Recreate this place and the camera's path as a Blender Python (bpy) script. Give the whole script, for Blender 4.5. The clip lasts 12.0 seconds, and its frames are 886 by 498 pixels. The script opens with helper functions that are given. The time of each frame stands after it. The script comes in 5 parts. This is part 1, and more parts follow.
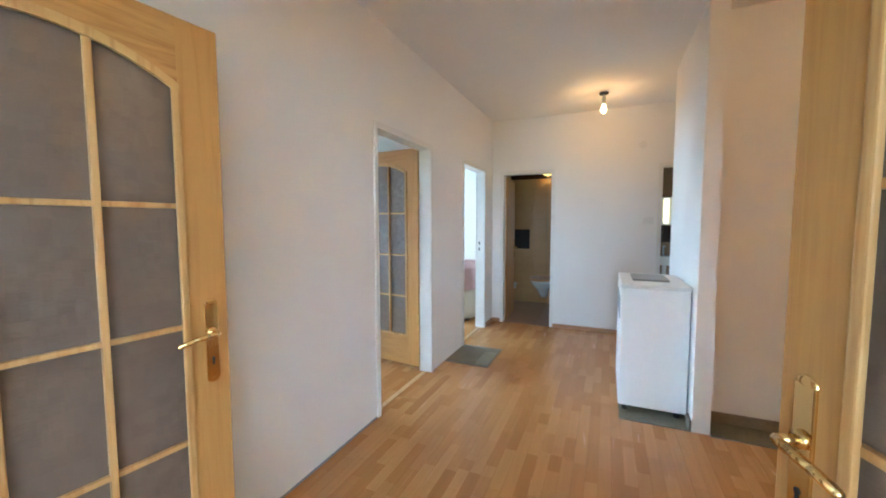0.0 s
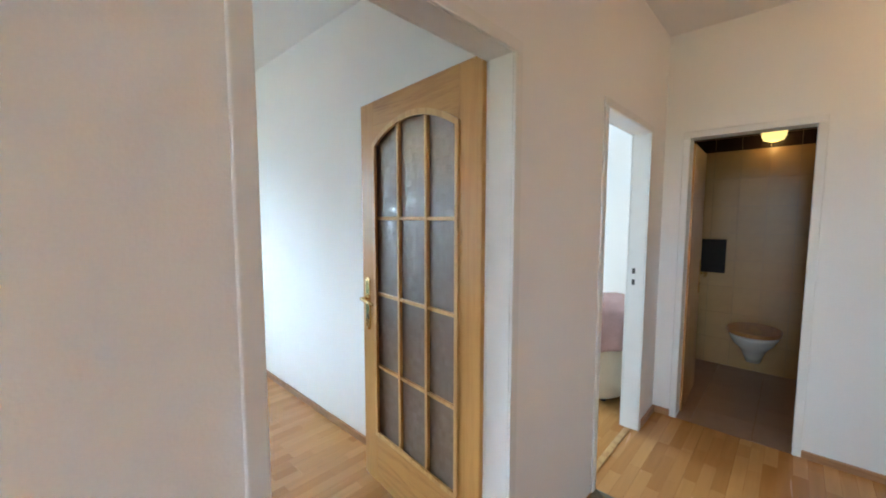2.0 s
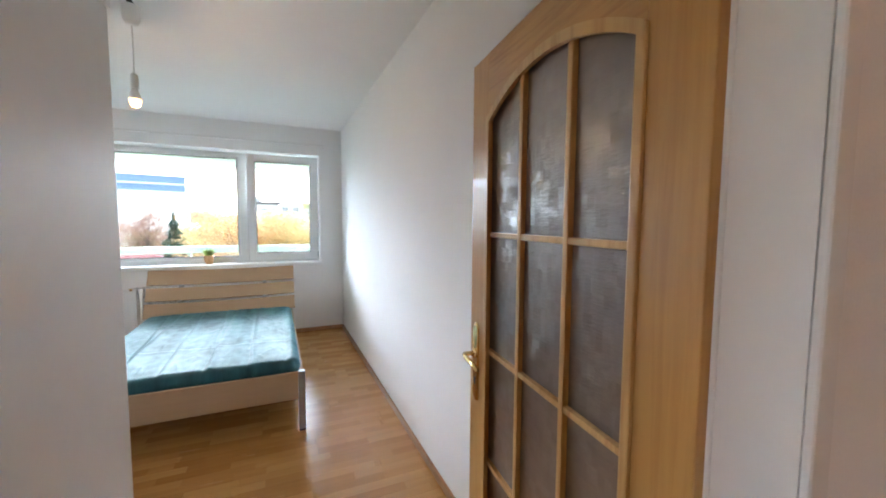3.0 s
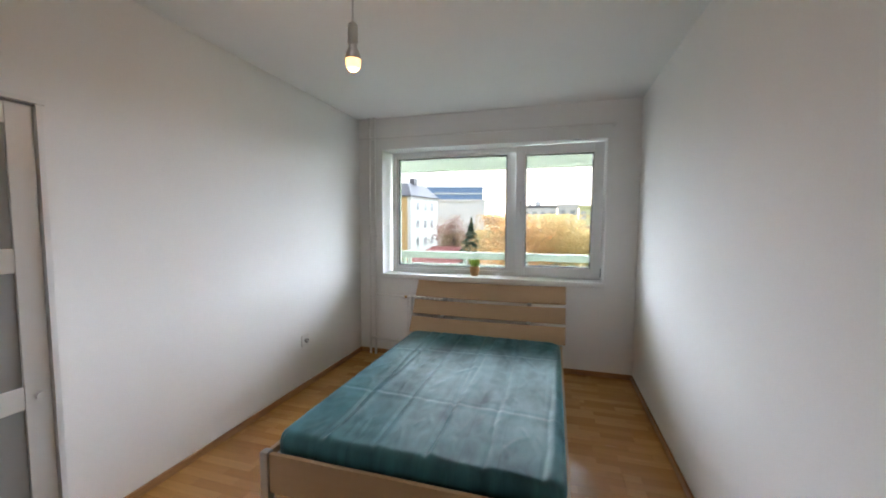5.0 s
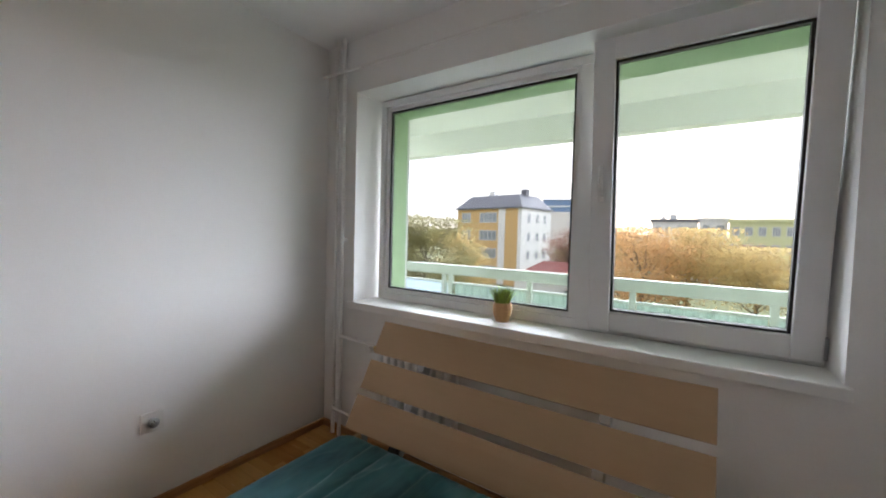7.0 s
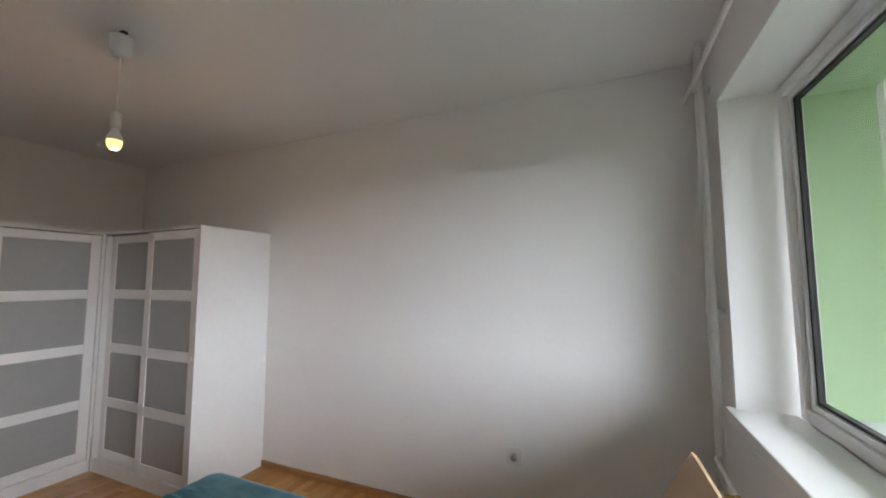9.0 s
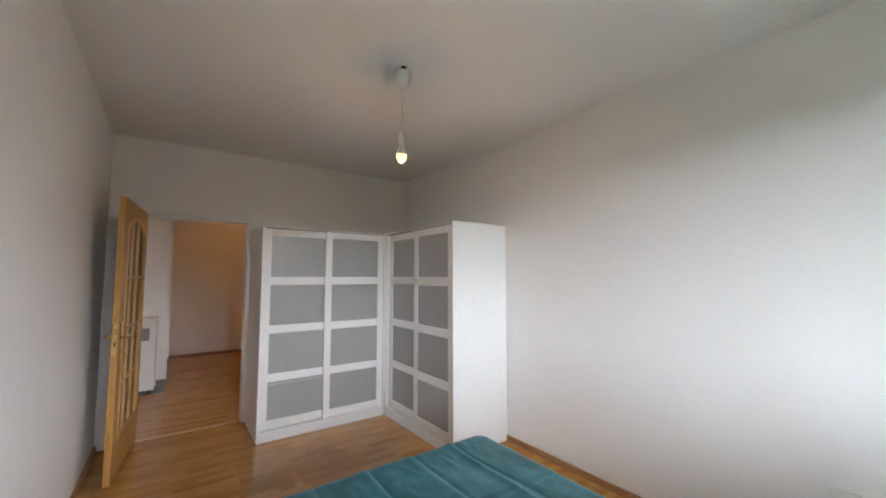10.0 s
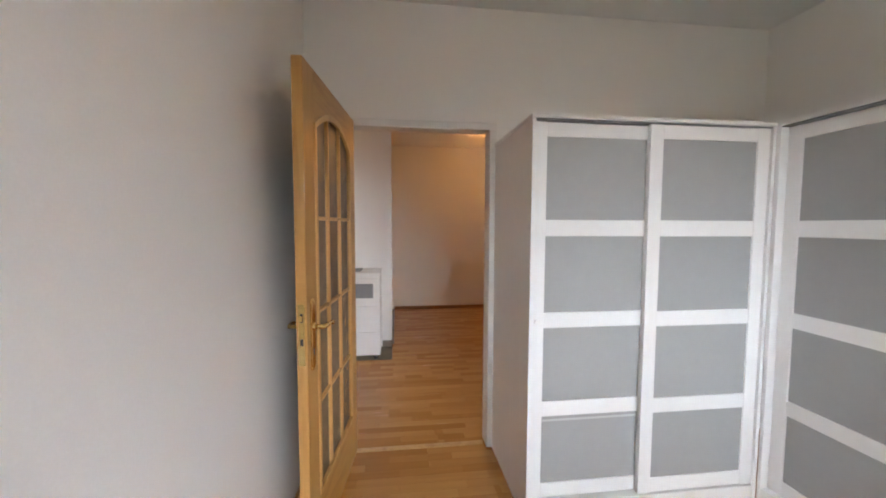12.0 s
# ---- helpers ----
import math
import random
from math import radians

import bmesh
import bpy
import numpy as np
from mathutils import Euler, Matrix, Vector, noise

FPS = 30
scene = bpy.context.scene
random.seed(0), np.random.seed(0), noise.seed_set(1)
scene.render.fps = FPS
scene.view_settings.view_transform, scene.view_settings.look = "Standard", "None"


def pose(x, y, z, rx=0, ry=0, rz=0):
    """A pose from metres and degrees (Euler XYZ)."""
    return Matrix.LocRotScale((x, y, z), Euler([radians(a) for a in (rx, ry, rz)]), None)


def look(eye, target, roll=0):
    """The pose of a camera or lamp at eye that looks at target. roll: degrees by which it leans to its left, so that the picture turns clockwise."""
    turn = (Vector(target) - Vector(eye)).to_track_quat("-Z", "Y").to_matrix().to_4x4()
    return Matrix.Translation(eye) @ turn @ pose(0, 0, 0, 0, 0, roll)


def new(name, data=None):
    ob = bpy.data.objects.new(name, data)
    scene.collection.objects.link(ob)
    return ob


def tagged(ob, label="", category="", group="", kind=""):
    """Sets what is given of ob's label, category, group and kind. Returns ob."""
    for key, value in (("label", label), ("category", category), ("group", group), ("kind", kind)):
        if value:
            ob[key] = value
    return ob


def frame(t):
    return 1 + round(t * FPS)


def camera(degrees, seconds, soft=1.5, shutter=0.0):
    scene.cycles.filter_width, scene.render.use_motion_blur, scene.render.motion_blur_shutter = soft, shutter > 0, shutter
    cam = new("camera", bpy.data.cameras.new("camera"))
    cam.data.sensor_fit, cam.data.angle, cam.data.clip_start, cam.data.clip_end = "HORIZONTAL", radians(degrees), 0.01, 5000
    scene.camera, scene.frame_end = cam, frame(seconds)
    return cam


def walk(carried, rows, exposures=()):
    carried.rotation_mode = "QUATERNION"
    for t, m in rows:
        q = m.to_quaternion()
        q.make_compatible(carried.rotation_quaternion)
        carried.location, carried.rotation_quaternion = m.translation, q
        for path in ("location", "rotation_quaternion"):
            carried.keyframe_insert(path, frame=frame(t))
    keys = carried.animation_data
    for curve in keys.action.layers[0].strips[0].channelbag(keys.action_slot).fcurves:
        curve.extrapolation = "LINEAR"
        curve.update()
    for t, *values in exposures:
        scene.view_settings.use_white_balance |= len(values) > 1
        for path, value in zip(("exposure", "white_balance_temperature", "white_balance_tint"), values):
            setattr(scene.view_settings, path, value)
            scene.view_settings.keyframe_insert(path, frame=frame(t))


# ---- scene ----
cam = camera(99.3, 12.0, soft=1.9)
PATH = [
    (0, (1.434, -0.056, 1.355), (0.638, 1.773, 1.216), -0.1),
    (0.5, (1.243, 0.427, 1.388), (0.277, 2.172, 1.246), -0.1),
    (1, (1.033, 0.928, 1.416), (-0.076, 2.586, 1.27), -0.0),
    (1.5, (0.86, 1.455, 1.414), (-0.376, 3.021, 1.272), 0.0),
    (2, (0.709, 1.854, 1.446), (-0.651, 3.311, 1.28), 0.1),
    (2.5, (0.43, 2.183, 1.458), (-1.123, 3.431, 1.291), 0.3),
    (3, (0.222, 2.384, 1.482), (-1.603, 3.189, 1.339), 0.35),
    (3.5, (-0.008, 2.472, 1.491), (-1.979, 2.784, 1.368), 0.6),
    (3.7, (-0.113, 2.484, 1.484), (-2.105, 2.629, 1.372), 0.4),
    (5.3, (-1.41, 2.437, 1.535), (-3.285, 1.758, 1.383), -0.0),
    (5.5, (-1.61, 2.441, 1.537), (-3.457, 1.691, 1.382), -0.2),
    (6, (-2.147, 2.498, 1.445), (-3.939, 1.618, 1.327), 0.3),
    (6.5, (-2.714, 2.529, 1.425), (-4.431, 1.51, 1.311), 0.5),
    (6.7, (-2.943, 2.51, 1.41), (-4.638, 1.453, 1.317), 0.9),
    (8.3, (-4.458, 2.412, 1.481), (-5.148, 0.535, 1.532), -0.1),
    (8.5, (-4.528, 2.467, 1.479), (-4.766, 0.485, 1.606), -0.3),
    (9, (-4.576, 2.634, 1.513), (-3.79, 0.803, 1.678), -0.1),
    (9.5, (-4.563, 2.695, 1.504), (-3.231, 1.213, 1.663), -0.1),
    (10, (-4.403, 2.742, 1.45), (-2.784, 1.576, 1.594), -0.0),
    (10.5, (-4.05, 2.715, 1.454), (-2.231, 1.885, 1.5), 0.3),
    (11, (-3.587, 2.691, 1.427), (-1.675, 2.109, 1.373), 0.2),
    (11.5, (-3.01, 2.692, 1.429), (-1.054, 2.289, 1.314), 0.1),
    (12, (-2.374, 2.693, 1.418), (-0.393, 2.445, 1.289), 0.2),
]
EXPOSURES = [(0.0, 5.45, 4850, -6), (0.7, 5.2, 4900, -5), (1.5, 5.1, 5050, -6), (2.0, 5.2, 5350, -3), (2.5, 4.95, 5800, 6), (3.0, 4.65, 6050, 9), (3.5, 4.55, 6200, 10), (5.5, 3.6, 6600, 13), (6.5, 3.5, 6650, 15),
             (8.5, 2.6, 7050, 18), (9.0, 3.35, 6850, 15), (9.5, 3.8, 6750, 14), (10.5, 4.05, 6600, 11), (11.5, 4.45, 6500, 11), (12.0, 4.6, 6500, 11)]
walk(cam, [(t, look(eye, target, roll)) for t, eye, target, roll in PATH], EXPOSURES)

# ---- world, sun and window light ----
GROUND = -6.5
world = bpy.data.worlds.new("overcast_sky")
scene.world = world
world.use_nodes = True
wn, wl = world.node_tree.nodes, world.node_tree.links
background = wn["Background"]
sky = wn.new("ShaderNodeTexSky")
sky.sky_type = "NISHITA"
sky.sun_disc = False
sky.sun_elevation, sky.sun_rotation = radians(20), radians(270)
coords = wn.new("ShaderNodeTexCoord")
stretch = wn.new("ShaderNodeMapping")
stretch.inputs["Scale"].default_value = (1.6, 1.6, 5.0)
wl.new(coords.outputs["Generated"], stretch.inputs["Vector"])
cloud = wn.new("ShaderNodeTexNoise")
cloud.inputs["Scale"].default_value = 2.2
cloud.inputs["Detail"].default_value = 6
wl.new(stretch.outputs["Vector"], cloud.inputs["Vector"])
ramp = wn.new("ShaderNodeValToRGB")
ramp.color_ramp.elements[0].position, ramp.color_ramp.elements[0].color = 0.38, (2.6, 2.85, 3.35, 1)
ramp.color_ramp.elements[1].position, ramp.color_ramp.elements[1].color = 0.60, (5.4, 5.7, 6.2, 1)
wl.new(cloud.outputs["Fac"], ramp.inputs["Fac"])
mix = wn.new("ShaderNodeMix")
mix.data_type = "RGBA"
mix.inputs["Factor"].default_value = 0.85
wl.new(sky.outputs["Color"], mix.inputs["A"])
wl.new(ramp.outputs["Color"], mix.inputs["B"])
wl.new(mix.outputs["Result"], background.inputs["Color"])
background.inputs["Strength"].default_value = 0.085

sun = new("sun", bpy.data.lights.new("sun", "SUN"))
sun.data.energy, sun.data.angle, sun.data.color = 5.0, radians(112), (0.79, 0.885, 1.0)
sun.matrix_world = look((0, 0, 0), (1.0, 0.10, -0.22))


def window_light(name, eye, target, w, h, watts, colour):
    """Sky light in the opening of a window that is never in view."""
    lamp = new(name, bpy.data.lights.new(name, "AREA"))
    lamp.data.shape, lamp.data.size, lamp.data.size_y = "RECTANGLE", w, h
    lamp.data.energy, lamp.data.color = watts, colour
    lamp.matrix_world = look(eye, target)
    return lamp


def bulb_light(name, at, watts, colour, radius):
    """The light of a bulb, at its lower end."""
    lamp = new(name, bpy.data.lights.new(name, "POINT"))
    lamp.data.energy, lamp.data.color, lamp.data.shadow_soft_size = watts, colour, radius
    lamp.location = at
    return lamp


bulb_light("pendant_light", (-2.488, 1.666, 2.100), 0.29, (1.0, 0.60, 0.30), 0.018)
bulb_light("hall_light", (1.37, 4.243, 2.452), 0.165, (1.0, 0.46, 0.14), 0.020)
bulb_light("hall_light", (2.9, 1.223, 2.452), 0.40, (1.0, 0.44, 0.125), 0.020)
bulb_light("toilet_light", (0.53, 6.27, 2.075), 0.014, (1.0, 0.60, 0.20), 0.03)
SKYBLUE = (0.72, 0.86, 1.0)
window_light("sky_light_guest_room", (-4.9, 5.6, 1.6), (-1, 5.6, 1.2), 1.9, 1.3, 5.5, SKYBLUE)
window_light("sky_light_living_room", (1.9, -3.9, 1.6), (1.9, 0, 1.2), 2.2, 1.4, 0.17, (0.95, 0.96, 1.0))


# ---- materials ----
def material(name, base, rough=0.5, metal=0.0, bump=0.0, grain=40.0, vary=0.06, big=1.5, coat=0.0, stretch=None, spread=0.0, dist=0.004):
    """A surface with fine grain and broad, faint unevenness; spread: tone differences between alike pieces."""
    m = bpy.data.materials.new(name)
    m.use_nodes = True
    n, l = m.node_tree.nodes, m.node_tree.links
    b = n["Principled BSDF"]
    b.inputs["Roughness"].default_value, b.inputs["Metallic"].default_value = rough, metal
    b.inputs["Coat Weight"].default_value = coat
    tc = n.new("ShaderNodeTexCoord")
    vec = tc.outputs["Object"]
    if stretch:
        mp = n.new("ShaderNodeMapping")
        mp.inputs["Scale"].default_value = stretch
        l.new(vec, mp.inputs["Vector"])
        vec = mp.outputs["Vector"]
    fine, wide = n.new("ShaderNodeTexNoise"), n.new("ShaderNodeTexNoise")
    fine.inputs["Scale"].default_value, fine.inputs["Detail"].default_value = grain, 4
    wide.inputs["Scale"].default_value, wide.inputs["Detail"].default_value = big, 3
    l.new(vec, fine.inputs["Vector"])
    l.new(tc.outputs["Object"], wide.inputs["Vector"])
    add = n.new("ShaderNodeMath")
    l.new(fine.outputs["Fac"], add.inputs[0])
    l.new(wide.outputs["Fac"], add.inputs[1])
    last = add.outputs[0]
    if spread:
        info = n.new("ShaderNodeObjectInfo")
        mul = n.new("ShaderNodeMath")
        mul.operation = "MULTIPLY_ADD"
        mul.inputs[1].default_value = spread
        l.new(info.outputs["Random"], mul.inputs[0])
        l.new(last, mul.inputs[2])
        last = mul.outputs[0]
    r = n.new("ShaderNodeMapRange")
    r.inputs["From Min"].default_value, r.inputs["From Max"].default_value = 0.6, 1.4 + spread
    l.new(last, r.inputs["Value"])
    mx = n.new("ShaderNodeMix")
    mx.data_type = "RGBA"
    mx.inputs["A"].default_value = tuple(max(0, c * (1 - vary)) for c in base) + (1,)
    mx.inputs["B"].default_value = tuple(min(1, c * (1 + vary)) for c in base) + (1,)
    l.new(r.outputs["Result"], mx.inputs["Factor"])
    l.new(mx.outputs["Result"], b.inputs["Base Color"])
    if bump:
        bp = n.new("ShaderNodeBump")
        bp.inputs["Strength"].default_value, bp.inputs["Distance"].default_value = bump, dist
        l.new(fine.outputs["Fac"], bp.inputs["Height"])
        l.new(bp.outputs["Normal"], b.inputs["Normal"])
    return m


def let_through(m, share):
    """Lets a share of the light through, scattered."""
    n, l = m.node_tree.nodes, m.node_tree.links
    b, thin, both = n["Principled BSDF"], n.new("ShaderNodeBsdfTranslucent"), n.new("ShaderNodeMixShader")
    both.inputs["Fac"].default_value = share
    l.new(b.inputs["Base Color"].links[0].from_socket, thin.inputs["Color"])
    l.new(b.outputs["BSDF"], both.inputs[1])
    l.new(thin.outputs["BSDF"], both.inputs[2])
    l.new(both.outputs["Shader"], n["Material Output"].inputs["Surface"])
    return m


def laminate_material(name, light, dark):
    """Three-strip laminate: strips of differing tone inside each board, with long grain."""
    m = bpy.data.materials.new(name)
    m.use_nodes = True
    n, l = m.node_tree.nodes, m.node_tree.links
    b = n["Principled BSDF"]
    b.inputs["Roughness"].default_value = 0.33
    tc, info = n.new("ShaderNodeTexCoord"), n.new("ShaderNodeObjectInfo")
    jump = n.new("ShaderNodeVectorMath")
    jump.operation = "MULTIPLY_ADD"
    jump.inputs[1].default_value = (0.0, 37.0, 0.0)
    l.new(info.outputs["Random"], jump.inputs[0])
    l.new(tc.outputs["Object"], jump.inputs[2])
    turn = n.new("ShaderNodeMapping")
    turn.inputs["Rotation"].default_value = (0, 0, radians(90))
    l.new(jump.outputs[0], turn.inputs["Vector"])
    brick = n.new("ShaderNodeTexBrick")
    for key, value in (("Scale", 1.0), ("Mortar Size", 0.0006), ("Mortar Smooth", 0.3), ("Brick Width", 0.37), ("Row Height", 0.0643), ("Bias", 0.0)):
        brick.inputs[key].default_value = value
    brick.offset, brick.offset_frequency = 0.37, 2
    brick.inputs["Color1"].default_value, brick.inputs["Color2"].default_value = (*light, 1), (*dark, 1)
    brick.inputs["Mortar"].default_value = tuple(c * 0.8 for c in dark) + (1,)
    l.new(turn.outputs["Vector"], brick.inputs["Vector"])
    mp = n.new("ShaderNodeMapping")
    mp.inputs["Scale"].default_value = (34, 2.6, 1)
    l.new(jump.outputs[0], mp.inputs["Vector"])
    grain = n.new("ShaderNodeTexNoise")
    grain.inputs["Scale"].default_value, grain.inputs["Detail"].default_value, grain.inputs["Distortion"].default_value = 1.0, 5, 0.6
    l.new(mp.outputs["Vector"], grain.inputs["Vector"])
    r = n.new("ShaderNodeMapRange")
    r.inputs["From Min"].default_value, r.inputs["From Max"].default_value = 0.3, 0.7
    r.inputs["To Min"].default_value, r.inputs["To Max"].default_value = 0.93, 1.05
    l.new(grain.outputs["Fac"], r.inputs["Value"])
    mul = n.new("ShaderNodeMix")
    mul.data_type, mul.blend_type = "RGBA", "MULTIPLY"
    mul.inputs["Factor"].default_value = 1.0
    l.new(brick.outputs["Color"], mul.inputs["A"])
    l.new(r.outputs["Result"], mul.inputs["B"])
    l.new(mul.outputs["Result"], b.inputs["Base Color"])
    rr = n.new("ShaderNodeMapRange")
    rr.inputs["To Min"].default_value, rr.inputs["To Max"].default_value = 0.17, 0.32
    l.new(grain.outputs["Fac"], rr.inputs["Value"])
    l.new(rr.outputs["Result"], b.inputs["Roughness"])
    bp = n.new("ShaderNodeBump")
    bp.inputs["Strength"].default_value, bp.inputs["Distance"].default_value = 0.06, 0.001
    l.new(grain.outputs["Fac"], bp.inputs["Height"])
    l.new(bp.outputs["Normal"], b.inputs["Normal"])
    return m


def wood_material(name, light, dark, rough=0.4, scale=(18, 18, 1.2), coat=0.15):
    """Veneer with long, wavy grain that runs along z."""
    m = bpy.data.materials.new(name)
    m.use_nodes = True
    n, l = m.node_tree.nodes, m.node_tree.links
    b = n["Principled BSDF"]
    b.inputs["Roughness"].default_value, b.inputs["Coat Weight"].default_value = rough, coat
    tc, mp = n.new("ShaderNodeTexCoord"), n.new("ShaderNodeMapping")
    mp.inputs["Scale"].default_value = scale
    l.new(tc.outputs["Object"], mp.inputs["Vector"])
    wave = n.new("ShaderNodeTexNoise")
    wave.inputs["Scale"].default_value, wave.inputs["Detail"].default_value, wave.inputs["Distortion"].default_value = 1.0, 6, 1.4
    fine = n.new("ShaderNodeTexNoise")
    fine.inputs["Scale"].default_value, fine.inputs["Detail"].default_value = 6.0, 3
    l.new(mp.outputs["Vector"], wave.inputs["Vector"])
    l.new(mp.outputs["Vector"], fine.inputs["Vector"])
    add = n.new("ShaderNodeMath")
    add.operation = "MULTIPLY_ADD"
    add.inputs[1].default_value = 0.35
    l.new(fine.outputs["Fac"], add.inputs[0])
    l.new(wave.outputs["Fac"], add.inputs[2])
    cr = n.new("ShaderNodeValToRGB")
    cr.color_ramp.elements[0].position, cr.color_ramp.elements[0].color = 0.48, (*dark, 1)
    cr.color_ramp.elements[1].position, cr.color_ramp.elements[1].color = 0.72, (*light, 1)
    l.new(add.outputs[0], cr.inputs["Fac"])
    l.new(cr.outputs["Color"], b.inputs["Base Color"])
    bp = n.new("ShaderNodeBump")
    bp.inputs["Strength"].default_value, bp.inputs["Distance"].default_value = 0.1, 0.001
    l.new(add.outputs[0], bp.inputs["Height"])
    l.new(bp.outputs["Normal"], b.inputs["Normal"])
    return m


def glass_material(name, colour=(1, 1, 1), rough=0.0):
    """A pane: see-through, tinted, with a gloss that grows towards the edge-on view."""
    m = bpy.data.materials.new(name)
    m.use_nodes = True
    n, l = m.node_tree.nodes, m.node_tree.links
    n.remove(n["Principled BSDF"])
    clear, gloss, mixer, facing = n.new("ShaderNodeBsdfTransparent"), n.new("ShaderNodeBsdfGlossy"), n.new("ShaderNodeMixShader"), n.new("ShaderNodeLayerWeight")
    clear.inputs["Color"].default_value = (*colour, 1)
    gloss.inputs["Roughness"].default_value = rough
    power = n.new("ShaderNodeMath")
    power.operation = "POWER"
    power.inputs[1].default_value = 4.0
    scale = n.new("ShaderNodeMath")
    scale.operation = "MULTIPLY_ADD"
    scale.inputs[1].default_value, scale.inputs[2].default_value = 0.5, 0.015
    l.new(facing.outputs["Facing"], power.inputs[0])
    l.new(power.outputs[0], scale.inputs[0])
    l.new(scale.outputs[0], mixer.inputs["Fac"])
    l.new(clear.outputs["BSDF"], mixer.inputs[1])
    l.new(gloss.outputs["BSDF"], mixer.inputs[2])
    l.new(mixer.outputs["Shader"], n["Material Output"].inputs["Surface"])
    return m


def relief_glass_material(name, base):
    """Patterned door glass: small pressed rectangles, each tilted a little its own way, with a fine ripple."""
    m = bpy.data.materials.new(name)
    m.use_nodes = True
    n, l = m.node_tree.nodes, m.node_tree.links
    b = n["Principled BSDF"]
    b.inputs["Roughness"].default_value = 0.38
    b.inputs["Transmission Weight"].default_value = 0.0
    b.inputs["Coat Weight"].default_value, b.inputs["Coat Roughness"].default_value = 1.0, 0.03
    b.inputs["IOR"].default_value = 1.5
    tc, mp = n.new("ShaderNodeTexCoord"), n.new("ShaderNodeMapping")
    mp.inputs["Rotation"].default_value = (radians(90), 0, 0)
    l.new(tc.outputs["Object"], mp.inputs["Vector"])
    cells = []
    for stretch, loose in (((31, 44, 1), 0.28), ((50, 28, 1), 0.3), ((22, 28, 1), 0.4)):
        scale = n.new("ShaderNodeMapping")
        scale.inputs["Scale"].default_value = stretch
        l.new(mp.outputs["Vector"], scale.inputs["Vector"])
        cell = n.new("ShaderNodeTexVoronoi")
        cell.voronoi_dimensions, cell.distance = "2D", "CHEBYCHEV"
        cell.inputs["Scale"].default_value, cell.inputs["Randomness"].default_value = 1.0, loose
        l.new(scale.outputs["Vector"], cell.inputs["Vector"])
        cells.append(cell.outputs["Color"])
    join = n.new("ShaderNodeVectorMath")
    join.inputs[2].default_value = (0, 0, 0)
    l.new(cells[0], join.inputs[0])
    l.new(cells[1], join.inputs[1])
    tilt = n.new("ShaderNodeVectorMath")
    tilt.operation = "MULTIPLY_ADD"
    tilt.inputs[1].default_value, tilt.inputs[2].default_value = (0.13, 0.03, 0.13), (-0.13, -0.03, -0.13)
    l.new(join.outputs[0], tilt.inputs[0])
    world_tilt = n.new("ShaderNodeVectorTransform")
    world_tilt.vector_type, world_tilt.convert_from, world_tilt.convert_to = "VECTOR", "OBJECT", "WORLD"
    l.new(tilt.outputs[0], world_tilt.inputs[0])
    streak = n.new("ShaderNodeMapping")
    streak.inputs["Scale"].default_value = (45, 190, 45)
    l.new(mp.outputs["Vector"], streak.inputs["Vector"])
    lines = n.new("ShaderNodeTexNoise")
    lines.inputs["Scale"].default_value, lines.inputs["Detail"].default_value = 1.0, 3
    l.new(streak.outputs["Vector"], lines.inputs["Vector"])
    bp = n.new("ShaderNodeBump")
    bp.inputs["Strength"].default_value, bp.inputs["Distance"].default_value = 0.3, 0.003
    l.new(lines.outputs["Fac"], bp.inputs["Height"])
    add = n.new("ShaderNodeVectorMath")
    l.new(bp.outputs["Normal"], add.inputs[0])
    l.new(world_tilt.outputs[0], add.inputs[1])
    unit = n.new("ShaderNodeVectorMath")
    unit.operation = "NORMALIZE"
    l.new(add.outputs[0], unit.inputs[0])
    l.new(unit.outputs[0], b.inputs["Normal"])
    l.new(unit.outputs[0], b.inputs["Coat Normal"])
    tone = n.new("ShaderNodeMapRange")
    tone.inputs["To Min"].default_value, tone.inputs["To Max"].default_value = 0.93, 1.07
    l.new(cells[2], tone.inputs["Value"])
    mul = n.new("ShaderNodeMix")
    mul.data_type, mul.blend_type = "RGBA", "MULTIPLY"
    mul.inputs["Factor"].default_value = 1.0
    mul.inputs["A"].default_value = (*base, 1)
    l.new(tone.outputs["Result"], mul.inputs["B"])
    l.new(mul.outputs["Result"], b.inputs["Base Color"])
    return m


